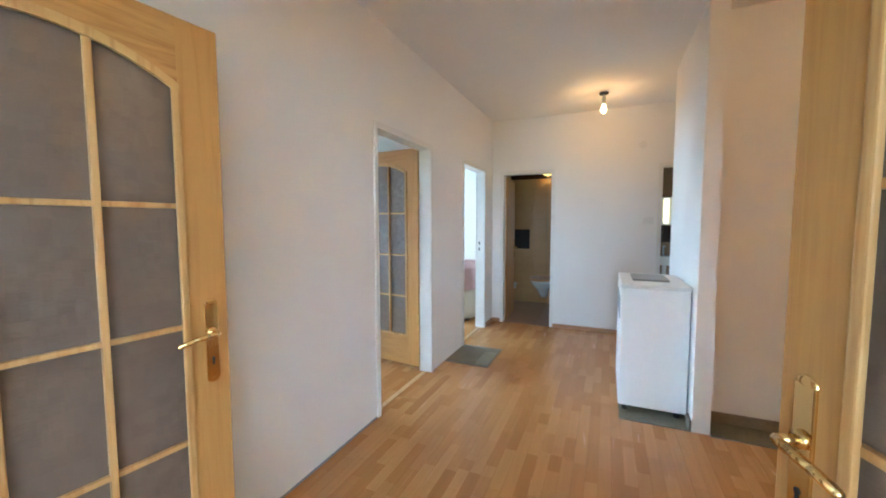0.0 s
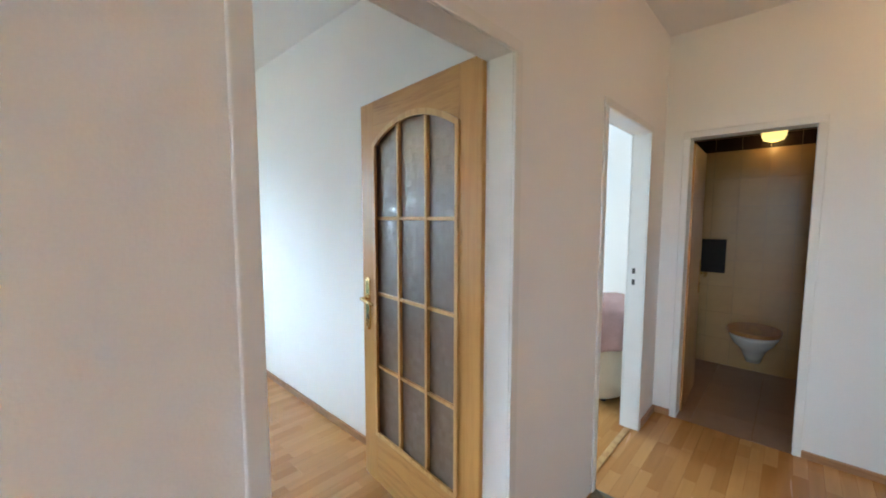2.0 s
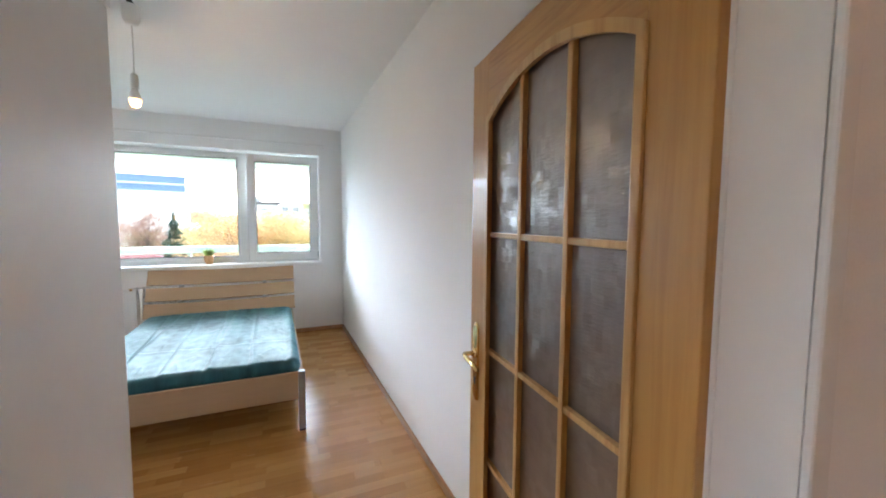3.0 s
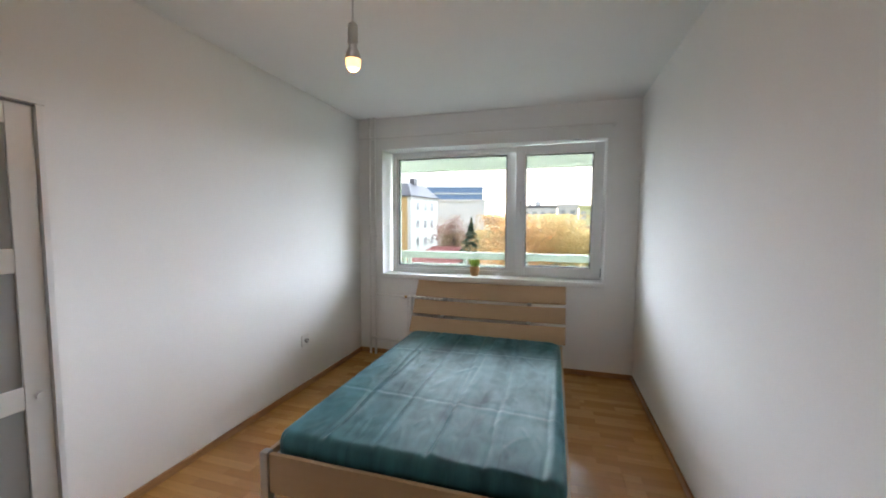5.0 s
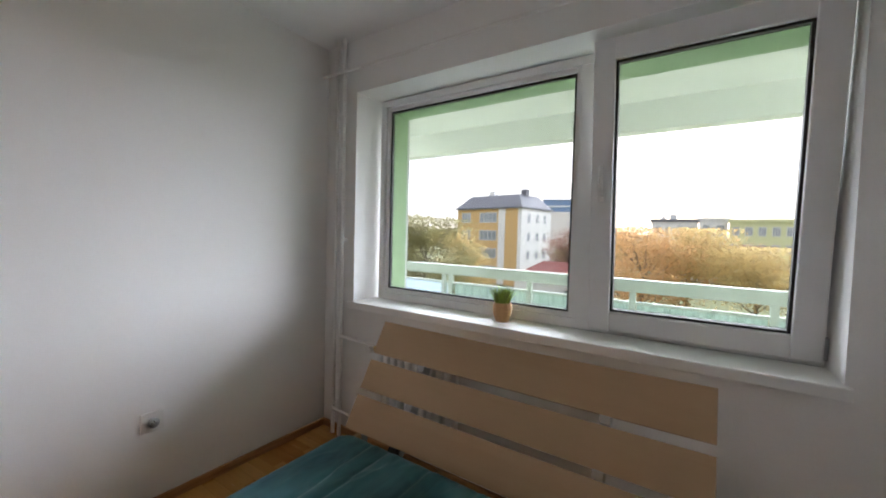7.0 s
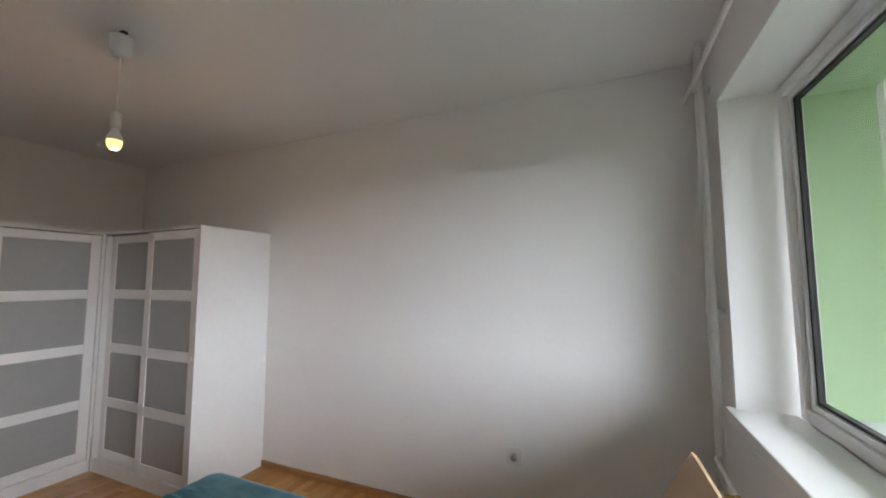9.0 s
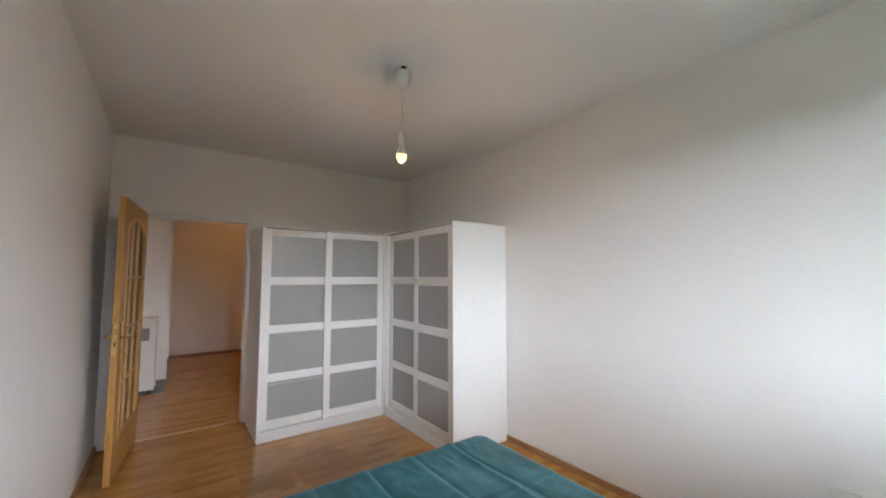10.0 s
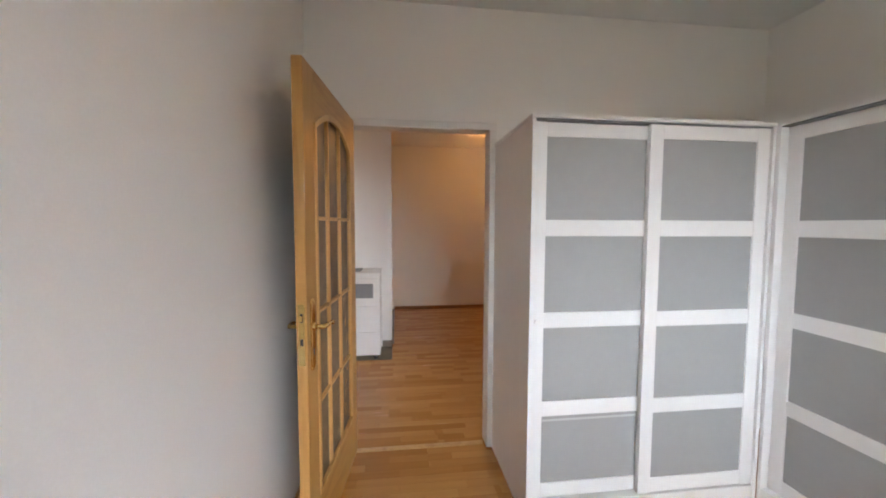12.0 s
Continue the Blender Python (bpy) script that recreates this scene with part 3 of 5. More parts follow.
# ---- bedroom window ----
def window_bedroom():
    root = thing("window_1", pose(0, -0.03, 0), "white plastic window, one fixed and one tilted sash", "window")
    tagged(root, kind="structure")
    y0, y1, z0, z1 = 0.605, 2.94, 0.945, 2.345
    xi, xo = -5.30, -5.37
    bm = bmesh.new()
    box(bm, xo, y0, z0, xi, y0 + 0.045, z1, 0.004)
    box(bm, xo, y1 - 0.045, z0, xi, y1, z1, 0.004)
    box(bm, xo, y0 + 0.045, z1 - 0.045, xi, y1 - 0.045, z1, 0.004)
    box(bm, xo, y0 + 0.045, z0, xi, y1 - 0.045, z0 + 0.05, 0.004)
    box(bm, xo, 1.985, z0 + 0.05, xi, 2.085, z1 - 0.045, 0.004)
    part("window_frame", bm, PVC, root)

    def ring(bm, a0, a1, b0, b1, width, x_in, x_out, bevel):
        box(bm, x_out, a0, b0, x_in, a0 + width, b1, bevel)
        box(bm, x_out, a1 - width, b0, x_in, a1, b1, bevel)
        box(bm, x_out, a0 + width, b1 - width, x_in, a1 - width, b1, bevel)
        box(bm, x_out, a0 + width, b0, x_in, a1 - width, b0 + width, bevel)

    bm = bmesh.new()
    ring(bm, 0.65, 1.985, 0.995, 2.30, 0.026, -5.318, -5.36, 0.004)
    part("glazing_bead", bm, PVC, root)
    bm = bmesh.new()
    ring(bm, 0.676, 1.959, 1.021, 2.274, 0.011, -5.33, -5.352, 0)
    part("gasket", bm, RUBBER, root, "black rubber gasket")
    bm = bmesh.new()
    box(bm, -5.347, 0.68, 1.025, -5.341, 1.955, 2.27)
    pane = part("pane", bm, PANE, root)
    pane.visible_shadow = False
    # tilted sash, hinged along its lower edge
    sash_root = new("sash")
    sash_root.parent = root
    sash_root.matrix_basis = pose(-5.30, 0, 0.965, 0, 5.0, 0)
    a0, a1, b0, b1 = 2.075, 2.93, 0.0, 1.37
    bm = bmesh.new()
    ring(bm, a0, a1, b0, b1, 0.095, 0.028, -0.045, 0.006)
    part("sash_frame", bm, PVC, sash_root)
    bm = bmesh.new()
    ring(bm, a0 + 0.095, a1 - 0.095, b0 + 0.095, b1 - 0.095, 0.011, 0.006, -0.03, 0)
    part("gasket", bm, RUBBER, sash_root, "black rubber gasket")
    bm = bmesh.new()
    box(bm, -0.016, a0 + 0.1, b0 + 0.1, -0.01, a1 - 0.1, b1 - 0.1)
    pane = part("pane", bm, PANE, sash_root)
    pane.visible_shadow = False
    bm = bmesh.new()
    box(bm, 0.028, a0 + 0.035, 0.63, 0.038, a0 + 0.065, 0.70, 0.004)
    sweep(bm, [(0.035, a0 + 0.05, 0.665), (0.062, a0 + 0.05, 0.667), (0.067, a0 + 0.05, 0.69), (0.066, a0 + 0.05, 0.79)], 0.0095)
    part("window_handle", bm, PVC, sash_root, smooth=True)
    bm = bmesh.new()
    box(bm, 0.0, a1 + 0.0, 0.01, 0.022, a1 + 0.012, 0.10, 0.003)
    part("hinge", bm, STEEL, sash_root, "grey metal corner hinge")
    bm = bmesh.new()
    box(bm, -5.30, WIN[0] + 0.031, WIN[2] - 0.028, -5.052, WIN[1] + 0.029, 0.9455, 0.006)
    box(bm, -5.088, WIN[0], WIN[2] - 0.030, -5.054, WIN[1] + 0.045, 0.944, 0.006)
    part("window_sill", bm, LACQUER, root, "white window sill board")
    bm = bmesh.new()
    box(bm, -5.66, WIN[0] + 0.03, 0.88, -5.37, WIN[1] + 0.03, 0.952, 0.003)
    part("outer_sill", bm, SILLSHEET, root, "white outer sill sheet")


window_bedroom()


# ---- wardrobes ----
def wardrobe(m, W, D, label, knob_left):
    """White wardrobe, front at y = 0, with two sliding doors of four frosted panels each."""
    Z = 1.91
    root = thing("wardrobe", m, label, "wardrobe", "wardrobes in the bedroom corner")
    for x in (0, W - 0.018):
        box_part("side_panel", (x, 0.0, 0, x + 0.018, D, Z - 0.016), LACQUER, root, bevel=0.0015)
    box_part("top_panel", (-0.004, -0.006, Z - 0.016, W + 0.004, D, Z), LACQUER, root, bevel=0.0015)
    box_part("bottom_panel", (0.018, 0.004, 0.0855, W - 0.018, D - 0.01, 0.0905), LACQUER, root, bevel=0)
    box_part("plinth", (0.018, 0.004, 0, W - 0.018, 0.022, 0.085), LACQUER, root, bevel=0.0015)
    box_part("back_panel", (0.018, D - 0.006, 0.0, W - 0.018, D - 0.001, Z - 0.016), LACQUER, root, bevel=0)
    box_part("track", (0.018, 0.004, Z - 0.022, W - 0.018, 0.075, Z - 0.017), GREY, root, "grey sliding door track", bevel=0)
    rails = ((0.098, 0.168), (0.502, 0.574), (0.932, 1.005), (1.366, 1.442), (1.822, 1.886))
    half = W / 2
    for i, (x0, x1, y) in enumerate(((0.020, half + 0.035, 0.040), (half - 0.035, W - 0.020, 0.012))):
        door = new("sliding_door")
        door.parent = root
        door.matrix_basis = pose(x0, y, 0)
        w, t = x1 - x0, 0.020
        bm = bmesh.new()
        st = 0.066
        box(bm, 0, 0, 0.092, st, t, 1.888, 0.003)
        box(bm, w - st, 0, 0.092, w, t, 1.888, 0.003)
        for lo, hi in rails:
            box(bm, st, 0.001, lo, w - st, t - 0.001, hi, 0.002)
        part("door_frame", bm, LACQUER, door)
        for (_, lo), (hi, _) in zip(rails, rails[1:]):
            box_part("frosted_panel", (st - 0.004, 0.008, lo - 0.004, w - st + 0.004, 0.013, hi + 0.004), FROST, door, bevel=0)
        if knob_left and i == 0:
            box_part("shelf_edge", (st, 0.0072, 0.474, w - st, 0.0082, 0.484), SHELF, door, "pale shelf edge behind the frosted glass", bevel=0)
        bm = bmesh.new()
        kx = 0.03 if i == 0 else w - 0.03
        if (i == 0) == knob_left:
            tube(bm, (kx, 0.002, 0.965), (kx, -0.012, 0.965), 0.013, sides=18)
            part("knob", bm, PLASTIC, door)
    return root


wardrobe(pose(-0.742, 2.091, 0, 0, 0, -90), 1.222, 0.635, "white wardrobe with frosted sliding doors on the door wall", True)
wardrobe(pose(-0.7432, 0.867, 0, 0, 0, 180), 1.195, 0.608, "white wardrobe with frosted sliding doors in the corner", False)


# ---- bed ----
def bed():
    root = thing("bed", pose(0, -0.03, 0), "maple double bed frame with grey metal legs and slatted headboard", "bed")
    ya, yb, xf, xh = 1.145, 2.572, -2.55, -4.60
    for y in (ya, yb - 0.045):
        bm = bmesh.new()
        box(bm, xf - 0.022, y, 0.012, xf + 0.022, y + 0.045, 0.432, 0.008)
        leg = part("leg", bm, STEEL, root, "grey metal leg")
        box_part("foot", (xf - 0.021, y + 0.001, 0.0, xf + 0.021, y + 0.044, 0.012), DARK, leg, bevel=0.002)
    for y in (ya + 0.008, yb - 0.043):
        bm = bmesh.new()
        box(bm, xh - 0.03, y, 0, xh + 0.005, y + 0.035, 0.43, 0.006)
        part("leg", bm, STEEL, root, "grey metal leg")
    box_part("footboard", (xf - 0.012, ya + 0.045, 0.232, xf + 0.012, yb - 0.045, 0.425), MAPLE, root, bevel=0.004)
    for y in (ya + 0.010, yb - 0.034):
        box_part("side_rail", (xh, y, 0.236, xf - 0.022, y + 0.024, 0.422), MAPLE, root, bevel=0.004)
    for i in range(12):
        x = xh + 0.12 + i * 0.165
        box_part("slat", (x, ya + 0.036, 0.318, x + 0.07, yb - 0.036, 0.334), MAPLE, root, bevel=0.002)
    # headboard: three bowed boards on two leaning posts
    lean = math.atan2(0.58, 1)
    for y in (1.42, 2.26):
        bm = bmesh.new()
        m = pose(-4.535, y, 0.40, 0, -math.degrees(lean), 0)
        box(bm, -0.066, -0.018, -0.12, -0.048, 0.018, 0.56, 0.004, m)
        for z in (0.218, 0.400):
            box(bm, -0.050, -0.019, z, -0.004, 0.019, z + 0.030, 0.002, m)
        part("headboard_post", bm, STEEL, root, "grey metal headboard post")
        bm = bmesh.new()
        box(bm, -0.022, -0.020, 0.030, 0.017, 0.020, 0.0545, 0.002, m)
        part("slat_clip", bm, DARK, root, "black plastic slat clip")
    for lo, hi in ((0.055, 0.215), (0.245, 0.395), (0.430, 0.605)):
        bm = bmesh.new()
        n, t = 20, 0.016
        grid = []
        for i in range(n + 1):
            u = i / n
            v = 1.112 + (2.590 - 1.112) * u
            bow = 0.030 * (1 - (2 * u - 1) ** 2)
            m = pose(-4.535, 0, 0.40, 0, -math.degrees(lean), 0)
            grid.append([bm.verts.new(m @ Vector((x - bow, v, z))) for x, z in ((0, lo), (t, lo), (t, hi), (0, hi))])
        for p, q in zip(grid, grid[1:]):
            for k in range(4):
                bm.faces.new((p[k], p[(k + 1) % 4], q[(k + 1) % 4], q[k]))
        bm.faces.new(grid[0])
        bm.faces.new(list(reversed(grid[-1])))
        part("headboard_slat", bm, MAPLE, root)


bed()


TICKING = material("white_ticking", (0.70, 0.69, 0.66), 0.9, bump=0.3, grain=80, vary=0.05)


def crease(u, v, angle, offset, width, depth):
    d = abs(u * math.cos(angle) + v * math.sin(angle) - offset)
    return depth * math.exp(-(d / width) ** 2)


def mattress():
    """A thin mattress in a creased satin sheet, rounded all round."""
    x0, x1, y0, y1, z0, z1 = -4.50, -2.585, 1.142, 2.518, 0.336, 0.497
    n, k = 150, 180
    folds = [(0.06, x0 + 0.62), (-0.04, x0 + 1.28)] + [(math.pi / 2 + 0.03 * ((i * 5) % 3 - 1), y0 + 0.17 + 0.172 * i) for i in range(7)]
    rng = random.Random(7)
    small = [(rng.uniform(x0, x1), rng.uniform(y0, y1), rng.gauss(0, 0.3), rng.uniform(0.04, 0.16), rng.uniform(0.005, 0.014), rng.uniform(0.001, 0.0042), rng.uniform(-2.2, 2.2)) for _ in range(130)]

    def height(x, y):
        h = 0.0
        for a, o in folds:
            wob = 0.012 * noise.noise(Vector((x * 3, y * 3, a + o)))
            k_fold = -0.9 if abs(a) < 1 else -2.0
            h += k_fold * (crease(x, y, a, o + wob, 0.011, 0.0030) - crease(x, y, a, o + wob + 0.03, 0.024, 0.0022))
        for cx, cy, a, length, w, deep, bend in small:
            u = (x - cx) * math.cos(a) + (y - cy) * math.sin(a)
            v = -(x - cx) * math.sin(a) + (y - cy) * math.cos(a) + bend * u * u
            if abs(u) < length and abs(v) < 0.05:
                h += deep * math.exp(-(v / w) ** 2) * (1 - (u / length) ** 2)
        h += 0.0045 * noise.noise(Vector((x * 1.8, y * 12, 5.1))) * (0.5 + noise.noise(Vector((x * 1.5, y * 1.5, 9))))
        h += 0.006 * noise.noise(Vector((x * 2.2, y * 3.5, 0.3))) + 0.002 * noise.noise(Vector((x * 11, y * 9, 2)))
        return h

    def corner(p, lo, hi, r):
        return min(1.0, max(0.0, (p - lo) / r), max(0.0, (hi - p) / r))

    def rounded(x, y, big):
        """Rounds the plan's corners."""
        dx, dy = max(0.0, big - (x - x0), big - (x1 - x)), max(0.0, big - (y - y0), big - (y1 - y))
        if dx > 0 and dy > 0:
            k = max(dx, dy) / math.hypot(dx, dy)
            x += (1 - k) * dx * (1 if x < (x0 + x1) / 2 else -1)
            y += (1 - k) * dy * (1 if y < (y0 + y1) / 2 else -1)
        return x, y

    bm = bmesh.new()
    rows = []
    r = 0.055
    for i in range(n + 1):
        line = []
        for j in range(k + 1):
            x, y = x0 + (x1 - x0) * i / n, y0 + (y1 - y0) * j / k
            e, f = corner(x, x0, x1, r), corner(y, y0, y1, r)
            drop = r * (1 - math.sqrt(max(0, 1 - (1 - e) ** 2))) + r * (1 - math.sqrt(max(0, 1 - (1 - f) ** 2)))
            line.append(bm.verts.new((*rounded(x, y, 0.085), z1 - min(drop, 0.075) + height(x, y) * min(e, f))))
        rows.append(line)
    for p, q in zip(rows, rows[1:]):
        for j in range(k):
            bm.faces.new((p[j], p[j + 1], q[j + 1], q[j]))
    rim = rows[0] + [row[-1] for row in rows[1:]] + rows[-1][-2::-1] + [row[0] for row in rows[-2:0:-1]]
    low = [bm.verts.new((v.co.x, v.co.y, z0 + 0.030 + 0.010 * noise.noise(v.co * 5))) for v in rim]
    for i in range(len(rim)):
        j = (i + 1) % len(rim)
        bm.faces.new((rim[j], rim[i], low[i], low[j]))
    bm.faces.new(low)
    root = thing("mattress", pose(0, 0, 0), "low white mattress in a creased teal satin sheet", "mattress")
    part("fitted_sheet", bm, TEAL, root, "creased teal satin fitted sheet", smooth=True)
    bm = bmesh.new()
    box(bm, x0 + 0.004, y0 + 0.004, z0, x1 - 0.004, y1 - 0.004, z0 + 0.06, 0.02, None, 3)
    part("mattress_core", bm, TICKING, root, "white quilted mattress side")


mattress()


# ---- bedroom fixtures ----
def pendant():
    x, y = -2.488, 1.666
    root = thing("pendant_lamp", pose(x, y, 0), "bare glowing bulb on a thin white cord", "lamp")
    bm = bmesh.new()
    lathe(bm, [(0.006, 2.572), (0.030, 2.576), (0.041, 2.60), (0.045, 2.665), (0.047, 2.672)])
    part("ceiling_cup", bm, PLASTIC, root, smooth=True)
    bm = bmesh.new()
    box(bm, -0.028, -0.012, 2.668, 0.028, 0.012, 2.70, 0.003)
    part("ceiling_hook", bm, DARK, root, "dark ceiling hook and terminal block")
    bm = bmesh.new()
    tube(bm, (0, 0, 2.575), (0, 0, 2.295), 0.0032, sides=8)
    part("cord", bm, PLASTIC, root)
    bm = bmesh.new()
    lathe(bm, [(0.008, 2.307), (0.017, 2.30), (0.020, 2.284), (0.021, 2.227), (0.018, 2.222)])
    part("lamp_holder", bm, PLASTIC, root, smooth=True)
    bm = bmesh.new()
    lathe(bm, [(0.014, 2.224), (0.016, 2.212), (0.027, 2.190), (0.0315, 2.172), (0.0315, 2.166)])
    part("bulb_body", bm, PLASTIC, root, "white plastic bulb body", smooth=True)
    bm = bmesh.new()
    lathe(bm, [(0.0295, 2.1665), (0.029, 2.150), (0.024, 2.134), (0.014, 2.124), (0.003, 2.121)])
    part("bulb", bm, BULB, root, "warm glowing bulb", smooth=True)


pendant()


def hall_lamp(x, y):
    root = thing("ceiling_lamp", pose(x, y, 0), "bare glowing bulb in a tilted ceiling socket", "lamp")
    bm = bmesh.new()
    lathe(bm, [(0.035, 2.676), (0.045, 2.684), (0.047, 2.70)])
    part("ceiling_rose", bm, DARK, root, smooth=True)
    bm = bmesh.new()
    tube(bm, (0, 0, 2.68), (0.0, -0.01, 2.64), 0.012)
    tube(bm, (0.0, -0.01, 2.645), (0, -0.03, 2.57), 0.019)
    part("lamp_holder", bm, STEEL, root, "dull metal lamp holder")
    bm = bmesh.new()
    ball(bm, (0, -0.045, 2.515), 0.031, (1, 1, 1.25))
    tube(bm, (0, -0.03, 2.575), (0, -0.04, 2.535), 0.015, 0.024)
    part("bulb", bm, BULB_HALL, root, "warm glowing bulb", smooth=True)


hall_lamp(1.37, 4.29)
hall_lamp(2.9, 1.27)


def radiator():
    root = thing("radiator", pose(0, -0.03, 0), "white column radiator under the window", "radiator")
    y = 0.93
    for i in range(10):
        bm = bmesh.new()
        yy = y + i * 0.055
        for x in (-5.055, -4.985):
            box(bm, x, yy, 0.175, x + 0.038, yy + 0.034, 0.695, 0.014)
        box(bm, -5.055, yy - 0.008, 0.662, -4.947, yy + 0.042, 0.722, 0.02)
        box(bm, -5.055, yy - 0.008, 0.150, -4.947, yy + 0.042, 0.210, 0.02)
        part("section", bm, STEELFRAME, root)
    for z in (0.692, 0.180):
        bm = bmesh.new()
        tube(bm, (-5.0, y - 0.012, z), (-5.0, y + 10 * 0.055, z), 0.018)
        part("connecting_tube", bm, STEELFRAME, root)
    for yy in (1.0, 1.35):
        bm = bmesh.new()
        box(bm, -5.088, yy, 0.60, -5.0, yy + 0.02, 0.62)
        part("wall_bracket", bm, STEEL, root)
    bm = bmesh.new()
    tube(bm, (-5.0, y - 0.05, 0.70), (-5.0, y - 0.01, 0.70), 0.014)
    tube(bm, (-5.0, y - 0.045, 0.70), (-4.955, y - 0.045, 0.70), 0.012)
    valve = part("valve", bm, BRASS, root, "tarnished brass radiator valve")
    bm = bmesh.new()
    tube(bm, (-4.955, y - 0.045, 0.70), (-4.925, y - 0.045, 0.70), 0.019)
    part("valve_knob", bm, PLASTIC, valve)


radiator()


def heating_pipes():
    root = thing("heating_pipe", pose(0, -0.03, 0), "white painted heating pipes in the corner", "pipe")
    for y in (0.435, 0.500):
        bm = bmesh.new()
        tube(bm, (-5.045, y, 0), (-5.045, y, 2.70), 0.0135)
        part("riser", bm, STEELFRAME, root, smooth=False)
    for z, y in ((0.703, 0.500), (0.190, 0.435)):
        bm = bmesh.new()
        sweep(bm, [(-5.045, y, z + 0.006), (-5.01, y + 0.05, z + 0.004), (-5.0, 0.88, z), (-5.0, 0.93, z)], 0.009)
        part("branch", bm, STEELFRAME, root)
    for y in (0.435, 0.500):
        bm = bmesh.new()
        tube(bm, (-5.045, y, 1.35), (-5.045, y, 1.375), 0.019)
        box(bm, -5.09, y - 0.008, 1.354, -5.05, y + 0.008, 1.370)
        part("clamp", bm, STEELFRAME, root)


heating_pipes()


def curtain_rod():
    root = thing("curtain_rod", pose(0, -0.03, 0), "thin white curtain rod above the window", "curtain rod")
    bm = bmesh.new()
    tube(bm, (-5.0, 0.34, 2.462), (-5.0, 3.01, 2.462), 0.009, sides=12)
    part("rod", bm, STEELFRAME, root)
    for y in (0.46, 2.995):
        bm = bmesh.new()
        tube(bm, (-5.088, y, 2.462), (-4.99, y, 2.462), 0.006)
        tube(bm, (-5.090, y, 2.462), (-5.083, y, 2.462), 0.018)
        part("bracket", bm, STEELFRAME, root)


curtain_rod()


def wall_socket(m, label):
    root = thing("wall_socket", m, label, "socket")
    box_part("plate", (-0.05, -0.012, -0.05, 0.05, 0.0, 0.05), PLASTIC, root, bevel=0.004)
    bm = bmesh.new()
    lathe(bm, [(0.0195, 0.0), (0.0205, 0.020), (0.024, 0.022)])
    bm.transform(pose(0, -0.008, 0, 90))
    # grey instead of white plastic: the well's shading is put into its colour
    part("socket_well", bm, SHELF, root, smooth=True)
    bm = bmesh.new()
    for x in (-0.0095, 0.0095):
        tube(bm, (x, -0.030, 0), (x, -0.0315, 0), 0.003, sides=8)
    tube(bm, (0, -0.030, 0.010), (0, -0.042, 0.010), 0.0024, sides=8)
    part("contact", bm, DARK, root)


wall_socket(pose(-4.03, YL, 0.442, 0, 0, 180), "white round wall socket near the floor")


def light_switch():
    root = thing("light_switch", pose(1.872, FAR, 1.372), "white double light switch by the bathroom door", "light switch")
    box_part("plate", (-0.055, -0.011, -0.041, 0.055, 0.0, 0.041), PLASTIC, root, bevel=0.004)
    for x in (-0.036, 0.001):
        box_part("rocker", (x, -0.016, -0.03, x + 0.035, -0.010, 0.03), PLASTIC, root, bevel=0.002)


light_switch()


bm = bmesh.new()
lathe(bm, [(0.036, 0.0), (0.040, -0.004), (0.040, -0.012)], sides=32)
bm.transform(pose(1.79, FAR - 0.012, 2.25, -90))
tagged(part("junction_cover", bm, PLASTIC, smooth=False), "round white junction box cover high on the hall wall", "junction box")


BASKET = material("woven_basket", (0.52, 0.29, 0.12), 0.7, bump=0.6, grain=140, vary=0.25)
BLADES = material("plastic_grass", (0.24, 0.33, 0.035), 0.5, vary=0.35, grain=60, spread=0.6)


def grass_pot():
    root = thing("potted_grass", pose(-5.20, 1.605, 0.9455), "small green artificial grass in a woven pot on the sill", "plant")
    bm = bmesh.new()
    wall_line = [(0.036 + 0.016 * math.sin(0.5 * math.pi * min(1.0, i / 16)) - 0.005 * max(0, i - 20) / 6, 0.105 * i / 26) for i in range(27)]
    lathe(bm, wall_line + [(0.043, 0.104), (0.046, 0.08)], sides=64)
    for v in bm.verts:
        a = math.atan2(v.co.y, v.co.x)
        k = 1 + 0.032 * math.sin(8 * a + v.co.z * 170) * math.sin(8 * a - v.co.z * 170)
        v.co.x, v.co.y = v.co.x * k, v.co.y * k
    part("pot", bm, BASKET, root, "woven straw pot", smooth=True)
    rng = random.Random(3)
    bm = bmesh.new()
    for _ in range(260):
        a, r = rng.uniform(0, 6.283), 0.036 * math.sqrt(rng.random())
        p = Vector((r * math.cos(a), r * math.sin(a), 0.085))
        b = rng.uniform(0, 6.283)
        lean = Vector((math.cos(a), math.sin(a), 0)) * rng.uniform(0.0, 0.045) + Vector((math.cos(b), math.sin(b), 0)) * 0.012
        up = rng.uniform(0.06, 0.115)
        side = Vector((-math.sin(b), math.cos(b), 0)) * 0.0028
        mid = p + lean * 0.35 + Vector((0, 0, up * 0.6))
        tip = p + lean + Vector((0, 0, up))
        v = [bm.verts.new(q) for q in (p - side, p + side, mid + side * 0.9, mid - side * 0.9, tip)]
        bm.faces.new(v[:4])
        bm.faces.new((v[3], v[2], v[4]))
    part("grass", bm, BLADES, root, "bright green plastic blades")


grass_pot()


